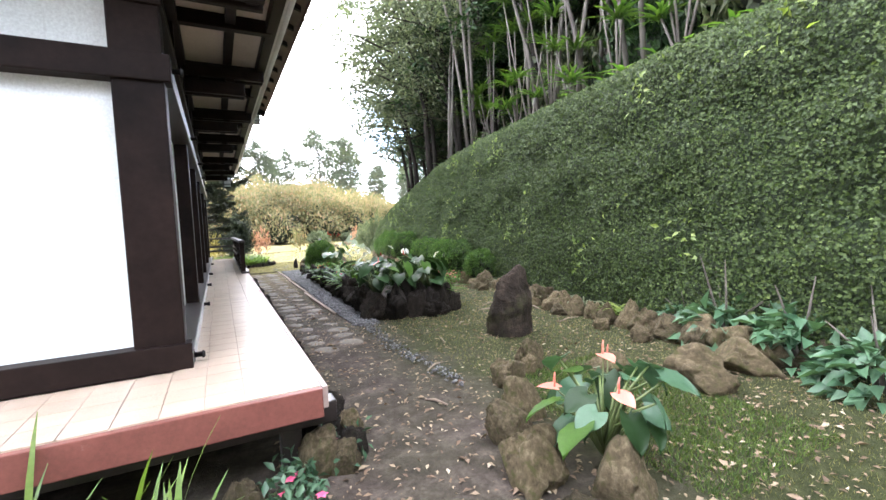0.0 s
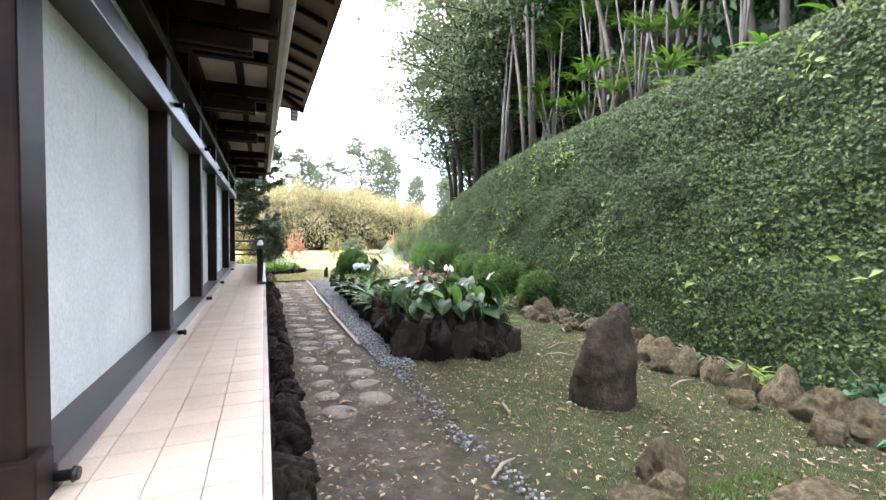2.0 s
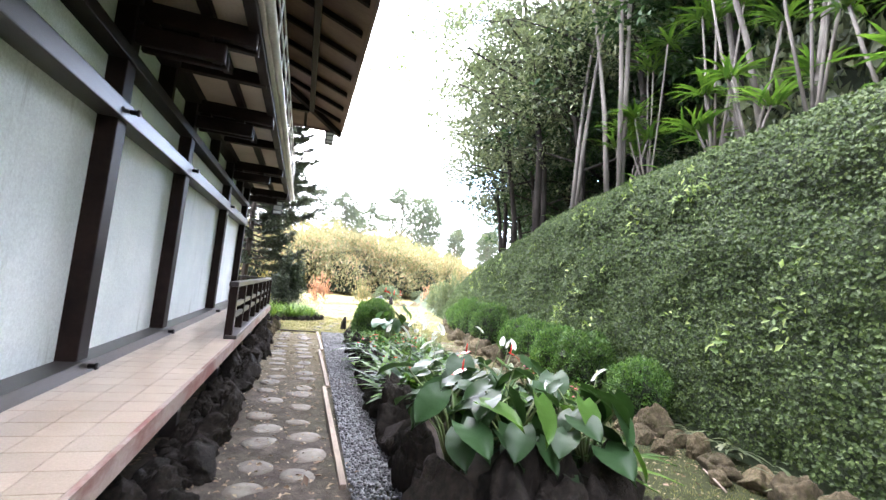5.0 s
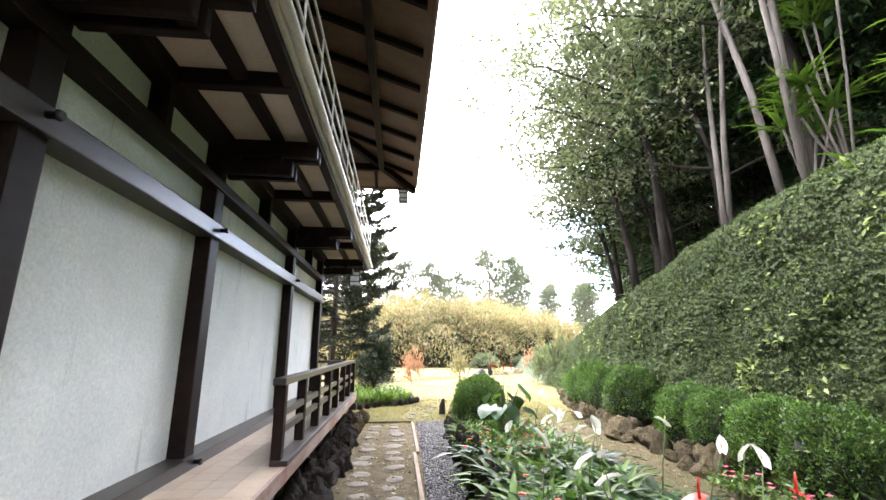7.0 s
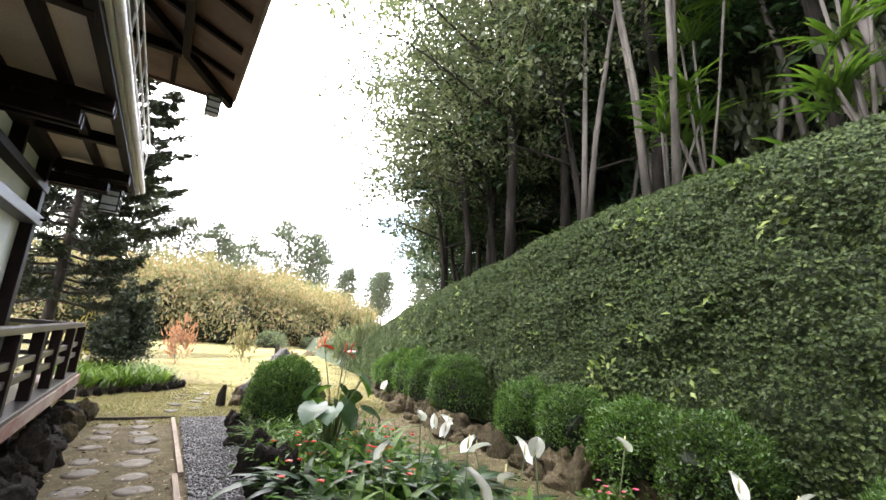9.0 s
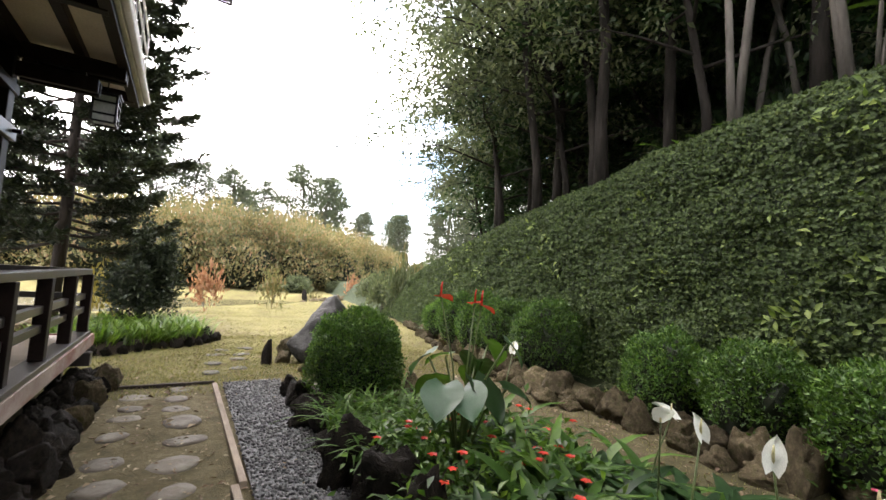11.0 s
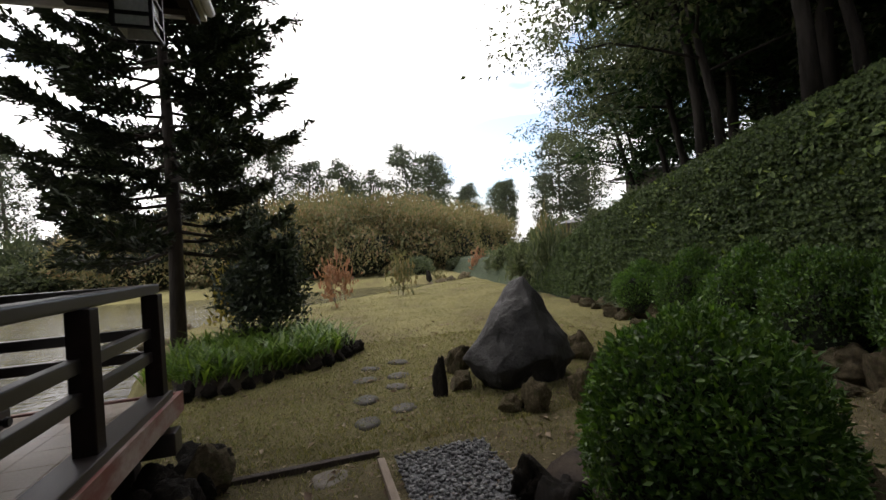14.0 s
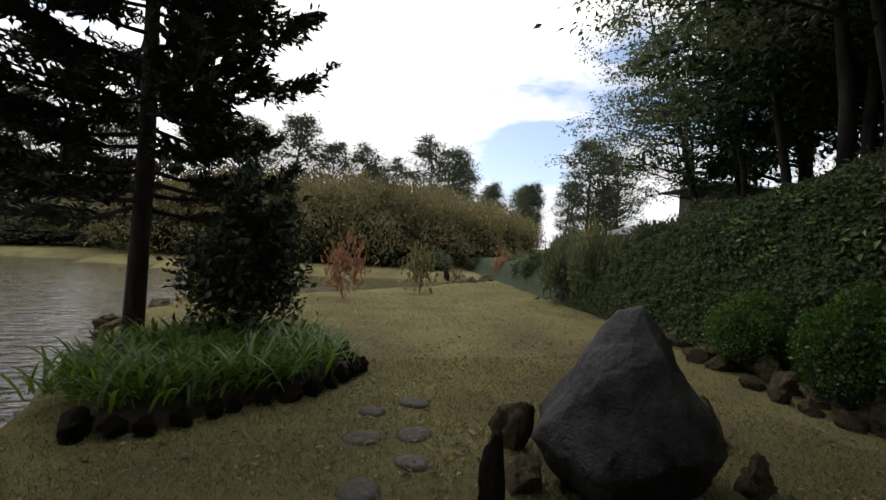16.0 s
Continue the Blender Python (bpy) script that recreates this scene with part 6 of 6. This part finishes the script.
# low ferny growth along the foot of the bank
FERN = [strap_mesh("fern", 310 + k, 22, 0.4, 0.03, IVY_FRESH if k == 1 else LEAF, 0.7, 0.7, 4, 0.08) for k in range(3)]
for y in np.arange(2.5, 20.5, 0.42):
    if rng.random() < 0.75:
        x = float(bank_x(y)) - 0.35 + rng.uniform(-0.15, 0.1)
        placed("fern", FERN[int(rng.integers(3))], pose(x, y, 0.1, 0, 0, rng.uniform(0, 360)) @ Matrix.Scale(rng.uniform(0.5, 1.0), 4), "low fern at the foot of the bank", "fern", "ferns below the bank")["kind"] = "stuff"
# blades beside the veranda's front corner
SPEAR = [strap_mesh("blade_tuft", 320 + k, 9, 0.62, 0.022, STRAP, 1.15, 0.35, 5, 0.06) for k in range(2)]
for k, (x, y) in enumerate(((-0.62, 2.1), (-0.42, 2.15), (-0.28, 2.1), (-0.85, 2.2))):
    placed("blade_tuft", SPEAR[k % 2], pose(x, y, 0.0, 0, 0, 70 * k), "tuft of upright green blades beside the veranda", "plant", "blade tufts")
for x, y, s in ((0.02, 2.35, 0.14), (0.45, 2.62, 0.15), (0.25, 2.1, 0.1), (0.72, 2.9, 0.12), (0.6, 2.55, 0.1), (-0.15, 2.2, 0.13)):
    rock(ROCKS, x, y, s, s * 0.9, s * 1.2, "rough brown stone at the corner of the veranda", group="stones along the veranda")

# ---- shore bed ----
bm = bmesh.new()
ring = [(-0.15, 18.35), (0.1, 18.0), (0.5, 18.0), (1.0, 18.3), (1.6, 18.65), (2.02, 19.3), (1.85, 20.1), (1.2, 20.7), (0.3, 21.0), (-0.4, 20.8), (-0.6, 20.0), (-0.35, 19.0)]
mid = bm.verts.new((0.6, 19.5, 0.2))
lo = [bm.verts.new((x, y, -0.05)) for x, y in ring]
hi = [bm.verts.new((0.6 + (x - 0.6) * 0.84, 19.5 + (y - 19.5) * 0.84, 0.15)) for x, y in ring]
for k in range(len(ring)):
    q = (k + 1) % len(ring)
    bm.faces.new((lo[k], lo[q], hi[q], hi[k]))
    bm.faces.new((hi[k], hi[q], mid))
single("shore_bed_soil", bm, SOIL, "dark soil of the planted shore bed", "soil", kind="structure")
for k in range(len(ring)):
    (ax, ay), (cx, cy) = ring[k], ring[(k + 1) % len(ring)]
    if ax < 0.2 and cx < 0.2:
        continue
    for u in np.arange(0, 1, 0.22 / math.hypot(cx - ax, cy - ay)):
        s = rng.uniform(0.055, 0.1)
        rock(DARK_ROCKS, ax + (cx - ax) * u, ay + (cy - ay) * u, s, s * 1.1, s * 1.1, "dark stone edging the shore bed", group="stones round the shore bed", z=0.02)
IRIS = [strap_mesh("foliage", 330 + k, 30, 0.42, 0.016, STRAP, 1.05, 0.6, 5, 0.09) for k in range(4)]
for _ in range(115):
    a, rad = rng.uniform(0, math.tau), math.sqrt(rng.random())
    x, y = 0.7 + math.cos(a) * rad * 1.1, 19.35 + math.sin(a) * rad * 1.05 + 0.35 * math.cos(a) * rad
    t = thing("iris_tuft", x, y, 0.1, "tuft of bright green iris blades in the shore bed", "plant", "irises in the shore bed")
    child("foliage", IRIS[int(rng.integers(4))], t, (0, 0, 0), (0, 0, rng.uniform(0, 360)), rng.uniform(0.9, 1.35))["kind"] = "stuff"
# stones on the far shore, a duck-white float, low far houses
for x, y, s in ((7.6, 33.0, 0.3), (8.2, 33.6, 0.35), (9.0, 34.0, 0.4), (9.8, 35.0, 0.35), (6.6, 31.8, 0.25), (-1.7, 22.8, 0.22), (-1.4, 22.2, 0.25), (-1.5, 24.3, 0.25), (-1.0, 25.4, 0.2)):
    rock(ROCKS, x, y, s, s, s * 0.7, "grey stone on the pond shore", group="stones on the shore", z=-0.2)
rock(STANDING, 7.9, 36.6, 0.25, 0.2, 0.55, "small pale standing stone by the far shore", name="standing_stone")
FAR_WALL = surface("brown_house_wall", [(0.3, (0.1, 0.08, 0.065)), (0.7, (0.17, 0.14, 0.12))], 1, 0.8)


def far_house(x, y, z, w, d, h):
    t = thing("garden_house", x, y, z, "small brown house with a grey tiled roof among trees", "house", "far houses")
    part("wall", boxed(x - w / 2, x + w / 2, y - d / 2, y + d / 2, z - 0.3, z + h, 0.02), FAR_WALL, t)
    bm = bmesh.new()
    e = 0.6
    lo = [bm.verts.new((x + sx * (w / 2 + e), y + sy * (d / 2 + e), z + h)) for sx, sy in ((-1, -1), (1, -1), (1, 1), (-1, 1))]
    up = [bm.verts.new((x + sx * (w / 2 - d / 2), y, z + h + d * 0.24)) for sx in (-1, 1)]
    bm.faces.new((lo[0], lo[1], up[1], up[0])), bm.faces.new((lo[1], lo[2], up[1])), bm.faces.new((lo[2], lo[3], up[0], up[1])), bm.faces.new((lo[3], lo[0], up[0])), bm.faces.new(lo[::-1])
    part("roof", bm, ROOF_TILE, t)
    for k in (-0.25, 0.25):
        part("window", boxed(x + k * w - 0.5, x + k * w + 0.5, y - d / 2 - 0.04, y - d / 2 + 0.02, z + 1.0, z + 2.0, 0.01), IRON, t)


far_house(17.2, 28.3, 1.6, 3.2, 2.0, 2.6)
far_house(18.5, 35.0, 0.4, 3.2, 2.8, 2.2)

# ---- fallen twigs and bark ----
for x, y, a, l in ((3.05, 5.35, 40, 0.18), (4.2, 6.3, 20, 0.5), (4.6, 5.6, 80, 0.4), (1.9, 3.9, 30, 0.3), (1.5, 3.1, 120, 0.22), (4.4, 4.6, 10, 0.45), (4.9, 7.1, 60, 0.5), (3.9, 5.9, 150, 0.35), (4.6, 2.4, 160, 0.6), (2.4, 4.7, 75, 0.25)):
    c, s2 = math.cos(radians(a)), math.sin(radians(a))
    single("fallen_twig", tubed([(x - c * l / 2, y - s2 * l / 2, 0.03), (x, y + 0.02, 0.045), (x + c * l / 2, y + s2 * l / 2, 0.03)], [0.008, 0.012, 0.006], 6), TIMBER, "dry fallen twig lying on the earth", "twig", "fallen twigs")

# ---- veranda tiles ----
bm = bmesh.new()
box(bm, -0.098, 0.098, -0.098, 0.098, -0.012, 0.0)
TILE_ME = to_mesh("tile", bm, TILE)


def tile(x, y, w=1.0):
    ob = new("tile", TILE_ME)
    ob.parent = veranda
    ob.matrix_parent_inverse = AT[veranda].inverted()
    ob.location, ob.scale = (x, y, DZ + 0.002), (w, 1, 1)


for k in range(66):
    y = 2.63 + 0.2 * k
    if y < 16.0:
        right = deck_edge(y) - 0.032
        n = 4 if y > 3.35 else 5
        for j in range(n):
            x0 = right - 0.2 * (j + 1) + (0.0)
            if y < 3.35 or x0 > -0.42:
                tile(x0 + 0.1, y)
for j in range(12):
    for k in range(4):
        tile(-0.622 - 0.2 * j, 2.63 + 0.2 * k)
